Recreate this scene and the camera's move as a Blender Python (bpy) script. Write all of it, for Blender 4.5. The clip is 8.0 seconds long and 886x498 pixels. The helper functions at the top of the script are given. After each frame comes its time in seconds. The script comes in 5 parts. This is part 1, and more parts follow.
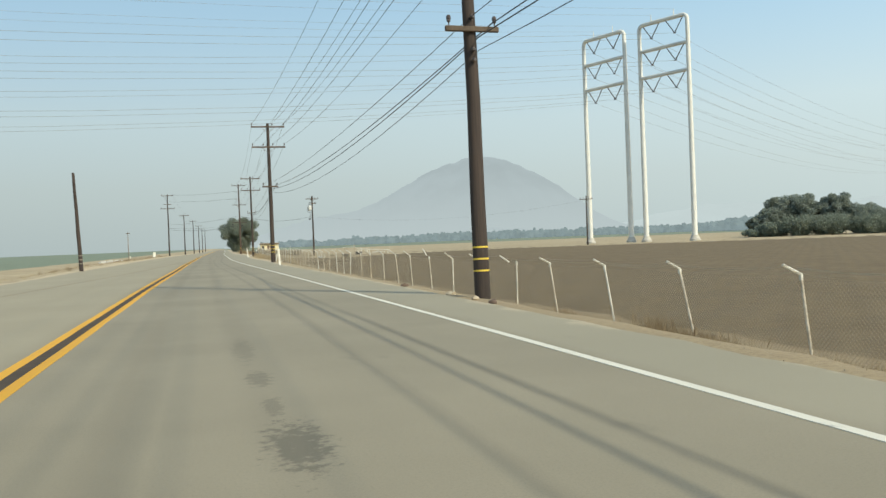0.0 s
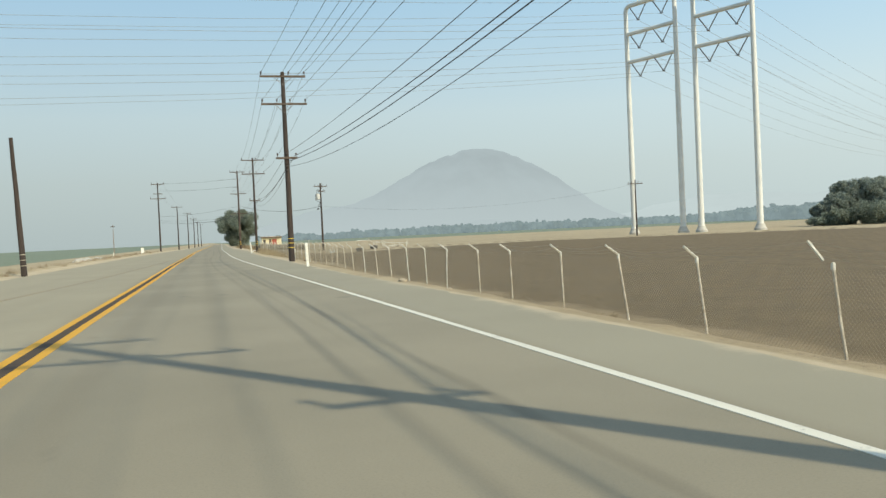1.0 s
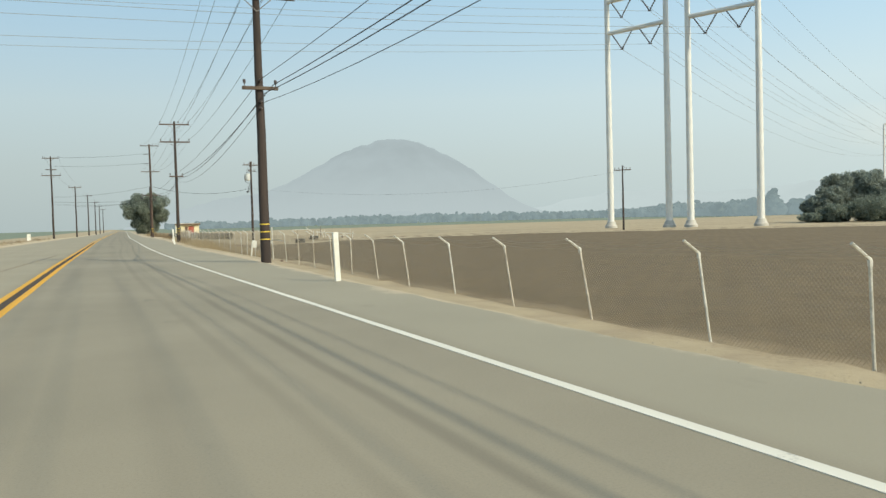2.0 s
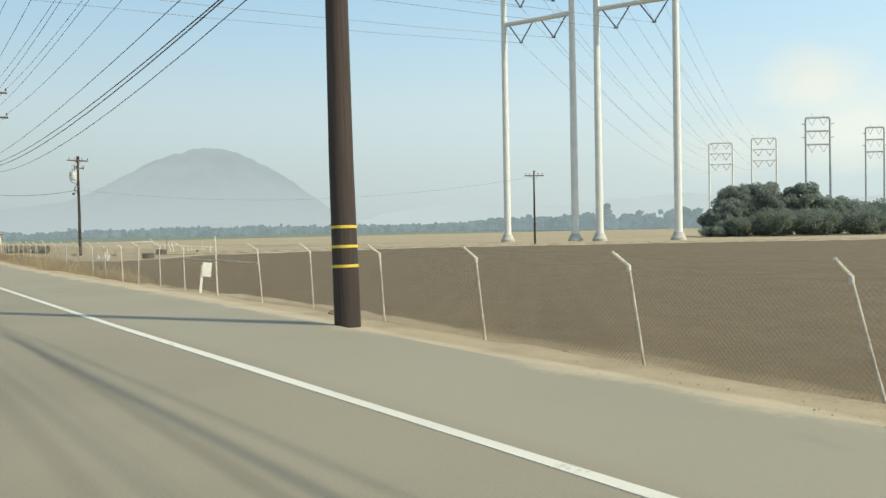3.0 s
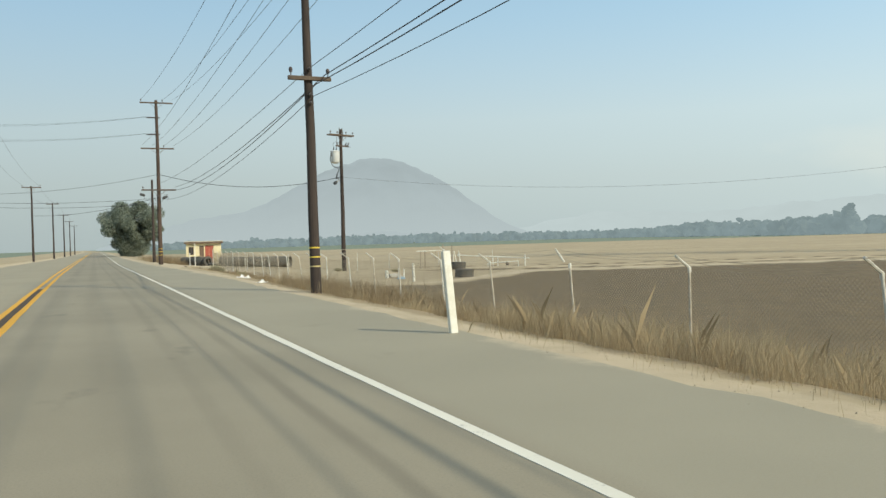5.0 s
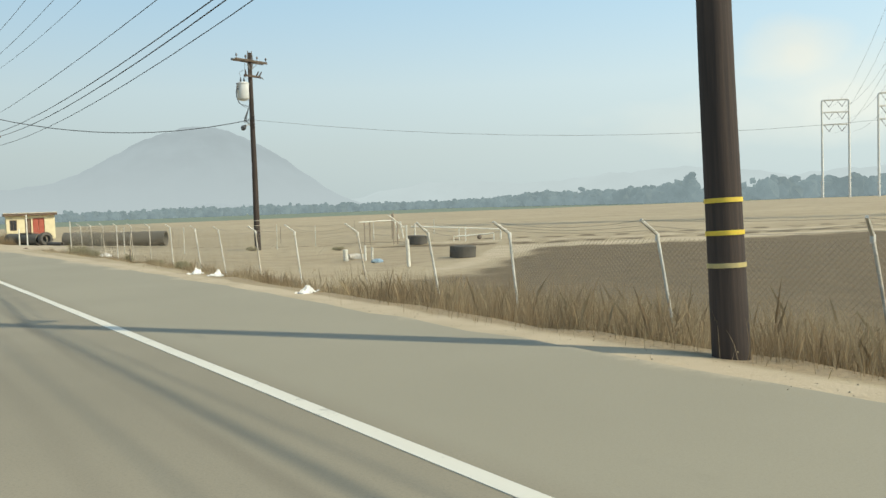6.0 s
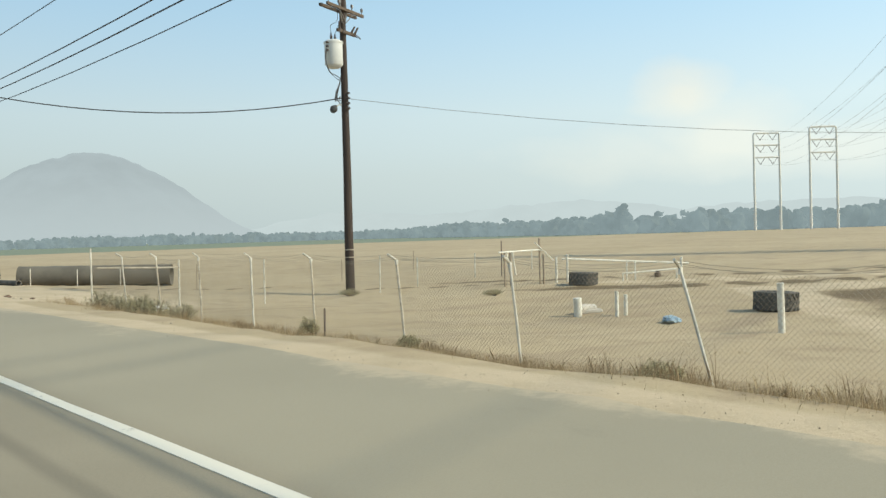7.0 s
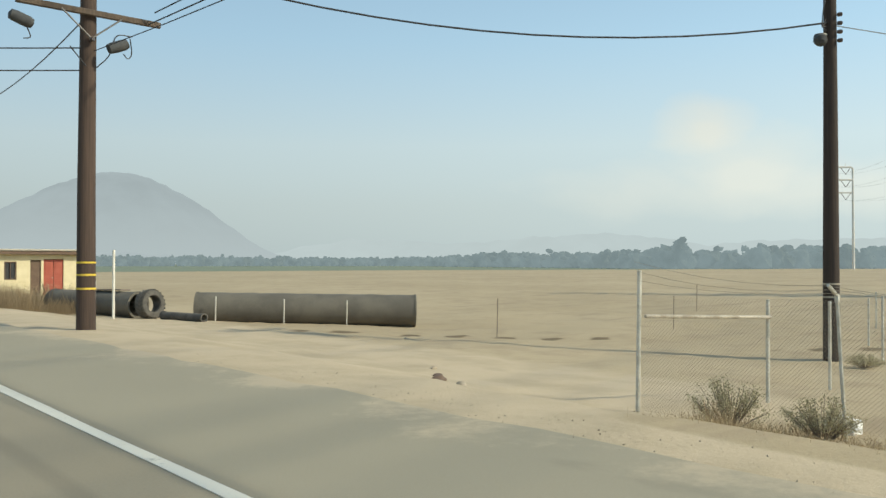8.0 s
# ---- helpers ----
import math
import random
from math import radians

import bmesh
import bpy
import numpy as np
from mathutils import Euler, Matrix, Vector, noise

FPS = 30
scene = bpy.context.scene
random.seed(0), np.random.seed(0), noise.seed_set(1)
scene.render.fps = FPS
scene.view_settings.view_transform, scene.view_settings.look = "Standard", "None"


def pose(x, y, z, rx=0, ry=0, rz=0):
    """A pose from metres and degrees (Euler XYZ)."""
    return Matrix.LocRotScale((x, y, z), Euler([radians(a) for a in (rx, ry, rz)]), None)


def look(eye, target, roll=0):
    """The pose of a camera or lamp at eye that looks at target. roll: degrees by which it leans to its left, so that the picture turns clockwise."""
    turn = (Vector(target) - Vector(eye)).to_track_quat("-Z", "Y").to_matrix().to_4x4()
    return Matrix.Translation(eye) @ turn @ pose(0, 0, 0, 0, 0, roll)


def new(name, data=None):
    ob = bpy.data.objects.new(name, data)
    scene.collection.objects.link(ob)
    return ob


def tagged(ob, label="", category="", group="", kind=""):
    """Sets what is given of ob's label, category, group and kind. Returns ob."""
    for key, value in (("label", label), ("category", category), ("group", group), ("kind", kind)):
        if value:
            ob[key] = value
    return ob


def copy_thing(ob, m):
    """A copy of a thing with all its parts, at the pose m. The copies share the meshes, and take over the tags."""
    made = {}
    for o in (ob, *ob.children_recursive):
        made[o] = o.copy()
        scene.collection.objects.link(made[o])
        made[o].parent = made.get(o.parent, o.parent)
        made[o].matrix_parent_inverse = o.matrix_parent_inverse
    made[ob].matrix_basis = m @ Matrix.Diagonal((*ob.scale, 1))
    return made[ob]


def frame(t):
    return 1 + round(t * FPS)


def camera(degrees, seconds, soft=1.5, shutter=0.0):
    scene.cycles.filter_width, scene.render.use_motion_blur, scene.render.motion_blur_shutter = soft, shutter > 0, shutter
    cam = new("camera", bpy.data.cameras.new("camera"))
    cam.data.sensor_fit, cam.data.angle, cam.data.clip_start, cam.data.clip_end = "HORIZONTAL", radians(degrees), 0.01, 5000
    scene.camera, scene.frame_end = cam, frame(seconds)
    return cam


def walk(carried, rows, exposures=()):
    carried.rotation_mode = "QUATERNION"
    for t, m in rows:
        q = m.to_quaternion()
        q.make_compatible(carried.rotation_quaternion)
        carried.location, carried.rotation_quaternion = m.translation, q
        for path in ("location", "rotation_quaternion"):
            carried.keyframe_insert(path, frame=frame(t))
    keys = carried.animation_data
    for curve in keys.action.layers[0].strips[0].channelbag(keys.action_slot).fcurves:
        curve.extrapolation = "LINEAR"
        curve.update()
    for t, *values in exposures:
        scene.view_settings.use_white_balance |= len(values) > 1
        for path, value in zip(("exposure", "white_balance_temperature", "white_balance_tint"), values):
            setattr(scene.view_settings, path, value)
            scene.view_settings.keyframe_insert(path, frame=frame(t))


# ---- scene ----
# ------------------------------------------------------------ camera
PATH = [
    (0, (0.190, -1.455, 1.290), (2.866, 8.179, 1.176), -2.28),
    (0.5, (0.220, 7.613, 1.286), (2.851, 17.259, 1.077), -2.43),
    (1, (0.212, 17.463, 1.310), (2.924, 27.086, 1.107), -2.68),
    (1.5, (0.118, 27.423, 1.319), (2.871, 37.035, 1.121), -2.15),
    (2, (-0.113, 38.153, 1.311), (3.591, 47.435, 0.967), -1.61),
    (2.2, (-0.112, 41.882, 1.283), (4.226, 50.883, 0.886), -1.54),
    (3.3, (-0.370, 64.080, 1.301), (5.327, 72.297, 1.101), -1.14),
    (3.5, (-0.361, 68.058, 1.372), (5.206, 76.364, 1.233), -0.99),
    (4, (-0.173, 77.501, 1.305), (4.187, 86.501, 1.253), -1.27),
    (4.2, (-0.186, 81.199, 1.331), (3.677, 90.423, 1.344), -1.38),
    (5.3, (-0.301, 103.109, 1.359), (3.868, 112.196, 1.151), -2.03),
    (5.5, (-0.257, 106.938, 1.336), (4.287, 115.841, 1.026), -2.36),
    (5.8, (-0.099, 112.728, 1.379), (5.211, 121.189, 0.914), -1.99),
    (6, (0.005, 116.578, 1.281), (5.740, 124.754, 0.772), -2.04),
    (6.5, (0.149, 126.925, 1.315), (6.729, 134.438, 0.810), -2.09),
    (7, (0.238, 136.859, 1.317), (6.928, 144.290, 1.145), -1.70),
    (7.5, (0.295, 146.411, 1.316), (6.899, 153.919, 1.434), -1.00),
    (7.8, (0.345, 151.900, 1.296), (6.880, 159.468, 1.450), -0.40),
    (8, (0.375, 155.338, 1.288), (6.899, 162.915, 1.469), -0.01),
]
cam = camera(56.02, 8.0, soft=1.45)
walk(cam, [(t, look(eye, target, roll)) for t, eye, target, roll in PATH], [(t, stops, 6640, 3.0) for t, stops in ((0, 0.06), (2.2, 0.06), (3.5, 0.12), (4.2, 0.10), (5.5, -0.06), (6.0, 0.06), (6.5, 0.10), (7.0, 0.10), (7.5, 0.02), (8, -0.06))])

# ------------------------------------------------------------ sky, sun
SUN_TURN, SUN_HEIGHT = radians(147.5), radians(36)
world = bpy.data.worlds.new("hazy_sky")
scene.world = world
world.use_nodes = True
wn, wl = world.node_tree.nodes, world.node_tree.links
wn.clear()
w_out = wn.new("ShaderNodeOutputWorld")
w_mix = wn.new("ShaderNodeMixShader")
w_sky = wn.new("ShaderNodeBackground")
w_haze = wn.new("ShaderNodeBackground")
sky = wn.new("ShaderNodeTexSky")
sky.sky_type = "NISHITA"
sky.sun_disc = False
sky.sun_elevation, sky.sun_rotation = SUN_HEIGHT, SUN_TURN
sky.dust_density, sky.air_density, sky.ozone_density = 2.0, 1.0, 1.5
w_sky.inputs["Strength"].default_value = 0.11
wl.new(sky.outputs["Color"], w_sky.inputs["Color"])
w_co = wn.new("ShaderNodeTexCoord")
w_sep = wn.new("ShaderNodeSeparateXYZ")
wl.new(w_co.outputs["Generated"], w_sep.inputs[0])
# the layer of valley haze thins with height
w_ramp = wn.new("ShaderNodeValToRGB")
e = w_ramp.color_ramp.elements
e[0].position, e[0].color = 0.0, (0.97, 0.97, 0.97, 1)
e[1].position, e[1].color = 0.75, (0.25, 0.25, 0.25, 1)
for at, v in ((0.10, 0.92), (0.30, 0.62)):
    k = w_ramp.color_ramp.elements.new(at)
    k.color = (v, v, v, 1)
wl.new(w_sep.outputs["Z"], w_ramp.inputs[0])
w_tint = wn.new("ShaderNodeValToRGB")
e = w_tint.color_ramp.elements
e[0].position, e[0].color = 0.0, (0.530, 0.608, 0.638, 1)
e[1].position, e[1].color = 0.45, (0.485, 0.775, 1.085, 1)
for at, c in ((0.07, (0.588, 0.672, 0.703)), (0.14, (0.645, 0.765, 0.83)), (0.26, (0.55, 0.795, 1.015))):
    k = w_tint.color_ramp.elements.new(at)
    k.color = (*c, 1)
wl.new(w_sep.outputs["Z"], w_tint.inputs[0])
# a bank of smoke low in the sky, torn at its edges
w_map = wn.new("ShaderNodeMapping")
w_map.inputs["Scale"].default_value = (9, 9, 16)
w_noise = wn.new("ShaderNodeTexNoise")
w_noise.inputs["Scale"].default_value, w_noise.inputs["Detail"].default_value = 1.0, 5
wl.new(w_co.outputs["Generated"], w_map.inputs[0])
wl.new(w_map.outputs[0], w_noise.inputs["Vector"])


def w_math(op, a, b, c=None, clamp=False):
    n = wn.new("ShaderNodeMath")
    n.operation, n.use_clamp = op, clamp
    for i, v in enumerate((a, b, c)):
        if v is None:
            continue
        if isinstance(v, (int, float)):
            n.inputs[i].default_value = v
        else:
            wl.new(v, n.inputs[i])
    return n.outputs[0]


def w_puff(turn, height, wide, tall, x_gain):
    """A soft-edged mask round one direction of the sky, wider than high."""
    vx, vy = math.cos(radians(turn)), -math.sin(radians(turn))
    side = w_math("ADD", w_math("MULTIPLY", w_sep.outputs["X"], vx), w_math("MULTIPLY", w_sep.outputs["Y"], vy))
    front = w_math("ADD", w_math("MULTIPLY", w_sep.outputs["X"], -vy), w_math("MULTIPLY", w_sep.outputs["Y"], vx))
    u = w_math("DIVIDE", side, wide)
    v = w_math("DIVIDE", w_math("SUBTRACT", w_sep.outputs["Z"], height), tall)
    d = w_math("SQRT", w_math("ADD", w_math("MULTIPLY", u, u), w_math("MULTIPLY", v, v)), 0)
    d = w_math("ADD", d, w_math("MULTIPLY", w_math("SUBTRACT", w_noise.outputs[0], 0.5), 1.6))
    m = w_math("SUBTRACT", 1.25, d, clamp=True)
    return w_math("MULTIPLY", w_math("MULTIPLY", m, w_math("GREATER_THAN", front, 0)), x_gain, clamp=True)


puffs = w_math("MAXIMUM", w_math("MAXIMUM", w_puff(58.3, 0.150, 0.050, 0.034, 0.9), w_puff(60.5, 0.100, 0.085, 0.050, 0.7)), w_puff(64, 0.085, 0.26, 0.035, 0.5))
w_smoke = wn.new("ShaderNodeMix")
w_smoke.data_type = "RGBA"
w_smoke.inputs["B"].default_value = (0.84, 0.83, 0.77, 1)
wl.new(puffs, w_smoke.inputs["Factor"])
wl.new(w_tint.outputs[0], w_smoke.inputs["A"])
wl.new(w_smoke.outputs["Result"], w_haze.inputs["Color"])
# the haze scatters more light on the sun's side
w_side = w_math("ADD", w_math("MULTIPLY", w_sep.outputs["X"], math.sin(SUN_TURN)), w_math("MULTIPLY", w_sep.outputs["Y"], math.cos(SUN_TURN)))
wl.new(w_math("ADD", w_math("MULTIPLY", w_side, 0.30), 1.10), w_haze.inputs["Strength"])
wl.new(w_ramp.outputs[0], w_mix.inputs[0])
wl.new(w_sky.outputs[0], w_mix.inputs[1])
wl.new(w_haze.outputs[0], w_mix.inputs[2])
wl.new(w_mix.outputs[0], w_out.inputs["Surface"])

sun = new("sun", bpy.data.lights.new("sun", "SUN"))
sun.data.energy, sun.data.angle, sun.data.color = 3.9, radians(0.7), (1.0, 0.90, 0.72)
sun.matrix_world = look((math.sin(SUN_TURN) * 60, math.cos(SUN_TURN) * 60, math.tan(SUN_HEIGHT) * 60), (0, 0, 0))

# ------------------------------------------------------------ materials


class Nodes:
    """A node material, built by short calls."""

    def __init__(self, name, rough=0.8, metal=0.0):
        self.mat = bpy.data.materials.new(name)
        self.mat.use_nodes = True
        self.n, self.l = self.mat.node_tree.nodes, self.mat.node_tree.links
        self.bsdf = self.n["Principled BSDF"]
        self.bsdf.inputs["Roughness"].default_value = rough
        self.bsdf.inputs["Metallic"].default_value = metal
        self.co = self.n.new("ShaderNodeTexCoord").outputs["Object"]

    def put(self, socket, v):
        if isinstance(v, (int, float)):
            socket.default_value = v
        elif isinstance(v, tuple):
            socket.default_value = (*v, 1) if len(v) == 3 and len(socket.default_value) == 4 else v
        else:
            self.l.new(v, socket)

    def math(self, op, a, b=0.0, clamp=False):
        m = self.n.new("ShaderNodeMath")
        m.operation, m.use_clamp = op, clamp
        self.put(m.inputs[0], a), self.put(m.inputs[1], b)
        return m.outputs[0]

    def stretch(self, sx, sy, sz):
        m = self.n.new("ShaderNodeMapping")
        m.inputs["Scale"].default_value = (sx, sy, sz)
        self.l.new(self.co, m.inputs[0])
        return m.outputs[0]

    def noise(self, scale, detail=4, at=None, rough=0.55):
        t = self.n.new("ShaderNodeTexNoise")
        self.put(t.inputs["Vector"], self.co if at is None else at)
        t.inputs["Scale"].default_value, t.inputs["Detail"].default_value = scale, detail
        t.inputs["Roughness"].default_value = rough
        return t.outputs[0]

    def ramp(self, v, lo, hi):
        """0 below lo, 1 above hi."""
        m = self.n.new("ShaderNodeMapRange")
        m.interpolation_type = "SMOOTHSTEP"
        self.put(m.inputs["Value"], v)
        m.inputs["From Min"].default_value, m.inputs["From Max"].default_value = lo, hi
        return m.outputs[0]

    def mix(self, f, a, b, mode="MIX"):
        m = self.n.new("ShaderNodeMix")
        m.data_type, m.blend_type = "RGBA", mode
        self.put(m.inputs["Factor"], f), self.put(m.inputs["A"], a), self.put(m.inputs["B"], b)
        return m.outputs["Result"]

    def attribute(self, name):
        a = self.n.new("ShaderNodeAttribute")
        a.attribute_name = name
        return a.outputs["Fac"]

    def axis(self, k):
        s = self.n.new("ShaderNodeSeparateXYZ")
        self.l.new(self.co, s.inputs[0])
        return s.outputs[k]

    def vary(self):
        return self.n.new("ShaderNodeObjectInfo").outputs["Random"]

    def island(self):
        return self.n.new("ShaderNodeNewGeometry").outputs["Random Per Island"]

    def bump(self, v, strength=0.3, distance=0.02):
        b = self.n.new("ShaderNodeBump")
        b.inputs["Strength"].default_value, b.inputs["Distance"].default_value = strength, distance
        self.put(b.inputs["Height"], v)
        self.l.new(b.outputs[0], self.bsdf.inputs["Normal"])

    def color(self, v):
        self.put(self.bsdf.inputs["Base Color"], v)
        return self


def plain(name, a, b, scale=6.0, rough=0.7, metal=0.0, bump=0.2, stretch=None, fine=40.0):
    """Two tones mixed by a coarse and a fine noise, with a little relief."""
    m = Nodes(name, rough, metal)
    at = m.stretch(*stretch) if stretch else None
    c = m.noise(scale, 5, at)
    f = m.noise(fine, 3, at)
    v = m.ramp(m.math("ADD", m.math("MULTIPLY", c, 0.7), m.math("MULTIPLY", f, 0.3)), 0.35, 0.65)
    m.color(m.mix(v, a, b))
    m.bump(m.math("ADD", c, m.math("MULTIPLY", f, 0.5)), bump, 0.01)
    return m.mat


def make_asphalt():
    m = Nodes("asphalt", 0.82)
    x, y = m.axis(0), m.axis(1)
    long = m.noise(1.0, 4, m.stretch(1.3, 0.03, 1))
    big = m.noise(0.22, 4)
    grain = m.noise(55, 4, None, 0.7)
    base = m.mix(m.ramp(big, 0.3, 0.7), (0.258, 0.222, 0.154), (0.310, 0.266, 0.186))
    base = m.mix(m.math("MULTIPLY", m.ramp(long, 0.35, 0.75), 0.10), base, (0.215, 0.190, 0.134))
    base = m.mix(m.math("MULTIPLY", m.ramp(grain, 0.45, 0.75), 0.35), base, (0.145, 0.128, 0.096))
    base = m.mix(m.math("MULTIPLY", m.ramp(m.noise(120, 2, None, 0.7), 0.58, 0.75), 0.35), base, (0.36, 0.335, 0.27))
    # dark rubber and oil along the wheel tracks
    patchy = m.ramp(m.noise(0.35, 4, m.stretch(3, 0.25, 1)), 0.30, 0.62)
    wob = m.math("MULTIPLY", m.math("SUBTRACT", m.noise(0.3, 3), 0.5), 0.12)
    for name, wide, dark in (("track_a", 0.075, 0.42), ("track_e", 0.055, 0.10), ("track_b", 0.085, 0.22), ("track_c", 0.20, 0.16), ("track_d", 0.20, 0.18)):
        d = m.math("ABSOLUTE", m.math("ADD", m.attribute(name), wob))
        k = m.math("SUBTRACT", 1.0, m.ramp(d, wide * 0.25, wide * 1.5))
        base = m.mix(m.math("MULTIPLY", m.math("MULTIPLY", k, m.math("ADD", m.math("MULTIPLY", patchy, 0.8), 0.2)), dark), base, (0.105, 0.090, 0.064))
    for at, wide in ((-4.3, 0.4), (-6.0, 0.4)):
        k = m.math("SUBTRACT", 1.0, m.ramp(m.math("ABSOLUTE", m.math("SUBTRACT", x, at)), wide * 0.3, wide * 1.4))
        base = m.mix(m.math("MULTIPLY", m.math("MULTIPLY", k, patchy), 0.12), base, (0.085, 0.078, 0.060))
    # a run of spilt oil blots
    for cx, cy, rx, ry, dark in ((0.68, 4.0, 0.24, 0.8, 0.62), (0.58, 6.9, 0.14, 0.6, 0.42), (0.52, 9.4, 0.15, 1.4, 0.28), (0.62, 5.4, 0.10, 0.5, 0.35)):
        dx = m.math("DIVIDE", m.math("SUBTRACT", x, cx), rx)
        dy = m.math("DIVIDE", m.math("SUBTRACT", y, cy), ry)
        d = m.math("SQRT", m.math("ADD", m.math("MULTIPLY", dx, dx), m.math("MULTIPLY", dy, dy)))
        d = m.math("ADD", d, m.math("MULTIPLY", m.math("SUBTRACT", m.noise(9, 6, None, 0.7), 0.5), 3.4))
        base = m.mix(m.math("MULTIPLY", m.math("SUBTRACT", 1.0, m.ramp(d, 0.45, 1.05)), dark), base, (0.085, 0.076, 0.055))
    stain = m.ramp(m.noise(0.8, 5, m.stretch(1, 0.5, 1)), 0.64, 0.74)
    base = m.mix(m.math("MULTIPLY", stain, 0.40), base, (0.095, 0.086, 0.066))
    # the little used margin is paler, then sand lies over its edge
    base = m.mix(m.math("MULTIPLY", m.ramp(m.attribute("outside"), -0.05, 0.35), 0.42), base, (0.365, 0.330, 0.238))
    base = m.mix(m.math("MULTIPLY", m.ramp(m.attribute("oncoming"), 0.0, 0.6), 0.45), base, (0.400, 0.345, 0.235))
    ragged = m.math("ADD", m.math("MULTIPLY", m.noise(0.5, 5), 1.6), m.math("MULTIPLY", m.noise(7, 5, None, 0.7), 0.55))
    dust = m.math("MULTIPLY", m.ramp(m.math("SUBTRACT", ragged, m.attribute("margin")), 0.92, 1.25), 0.92)
    base = m.mix(dust, base, (0.46, 0.375, 0.258))
    m.color(base)
    m.bump(grain, 0.35, 0.006)
    return m.mat


def make_paint(name, tone, worn=0.45):
    m = Nodes(name, 0.75)
    chips = m.ramp(m.math("ADD", m.math("MULTIPLY", m.noise(3.5, 5), 0.6), m.math("MULTIPLY", m.noise(38, 4), 0.4)), worn + 0.10, worn + 0.25)
    dirt = m.ramp(m.noise(0.7, 4, m.stretch(2, 0.3, 1)), 0.3, 0.8)
    c = m.mix(m.math("MULTIPLY", dirt, 0.25), tone, tuple(v * 0.6 for v in tone))
    m.color(m.mix(m.math("MULTIPLY", chips, 0.55), c, (0.20, 0.19, 0.165)))
    return m.mat


def make_ground():
    m = Nodes("soil", 0.95)
    big, mid, fine = m.noise(0.07, 5), m.noise(0.9, 5), m.noise(14, 5, None, 0.7)
    tan = m.mix(m.ramp(big, 0.3, 0.7), (0.385, 0.302, 0.182), (0.445, 0.353, 0.220))
    tan = m.mix(m.math("MULTIPLY", m.ramp(mid, 0.45, 0.75), 0.45), tan, (0.26, 0.195, 0.125))
    tan = m.mix(m.math("MULTIPLY", m.ramp(fine, 0.5, 0.8), 0.4), tan, (0.20, 0.15, 0.10))
    streak = m.noise(0.6, 4, m.stretch(0.12, 1.6, 1))
    tan = m.mix(m.math("MULTIPLY", m.ramp(streak, 0.53, 0.68), 0.42), tan, (0.27, 0.20, 0.13))
    # turned earth with drill rows
    row = m.n.new("ShaderNodeTexWave")
    row.inputs["Scale"].default_value, row.inputs["Distortion"].default_value = 0.42, 1.2
    row.inputs["Detail"].default_value = 2
    turn = m.n.new("ShaderNodeMapping")
    turn.inputs["Rotation"].default_value = (0, 0, radians(40))
    m.l.new(m.co, turn.inputs[0])
    m.l.new(turn.outputs[0], row.inputs["Vector"])
    brown = m.mix(m.ramp(mid, 0.3, 0.7), (0.136, 0.095, 0.045), (0.174, 0.123, 0.061))
    brown = m.mix(m.math("MULTIPLY", row.outputs["Fac"], 0.25), brown, (0.108, 0.075, 0.040))
    brown = m.mix(m.math("MULTIPLY", m.ramp(fine, 0.5, 0.8), 0.5), brown, (0.10, 0.07, 0.045))
    green = m.mix(m.ramp(mid, 0.3, 0.7), (0.155, 0.185, 0.125), (0.20, 0.230, 0.160))
    pale = m.mix(m.ramp(mid, 0.35, 0.7), (0.54, 0.435, 0.295), (0.45, 0.36, 0.235))
    straw = m.mix(m.ramp(fine, 0.4, 0.7), (0.33, 0.25, 0.145), (0.20, 0.145, 0.085))
    tatter = m.math("MULTIPLY", m.math("SUBTRACT", m.noise(0.5, 5), 0.5), 0.5)

    def zone(name):
        return m.ramp(m.math("ADD", m.attribute(name), tatter), 0.38, 0.62)

    c = m.mix(zone("plough"), tan, brown)
    c = m.mix(zone("crop"), c, green)
    c = m.mix(m.math("MULTIPLY", zone("straw"), 0.8), c, straw)
    c = m.mix(m.math("MULTIPLY", zone("track"), 0.85), c, pale)
    m.color(c)
    m.bump(m.math("ADD", m.math("MULTIPLY", mid, 1.0), m.math("MULTIPLY", fine, 0.5)), 0.6, 0.05)
    return m.mat


def make_wood(name, a, b):
    m = Nodes(name, 0.9)
    grain = m.noise(1.0, 6, m.stretch(30, 30, 0.7), 0.65)
    blot = m.noise(0.8, 4, m.stretch(3, 3, 0.5))
    c = m.mix(m.ramp(grain, 0.3, 0.7), a, b)
    c = m.mix(m.math("MULTIPLY", m.ramp(blot, 0.45, 0.7), 0.55), c, tuple(v * 0.55 for v in a))
    m.color(c)
    m.bump(grain, 0.6, 0.01)
    return m.mat


def make_leaf(name, a, b):
    m = Nodes(name, 0.7)
    tone = m.mix(m.island(), a, b)
    m.color(tone)
    thin = m.n.new("ShaderNodeBsdfTranslucent")
    m.put(thin.inputs["Color"], tone)
    both = m.n.new("ShaderNodeMixShader")
    both.inputs[0].default_value = 0.45
    m.l.new(m.bsdf.outputs[0], both.inputs[1])
    m.l.new(thin.outputs[0], both.inputs[2])
    m.l.new(both.outputs[0], m.n["Material Output"].inputs["Surface"])
    return m.mat


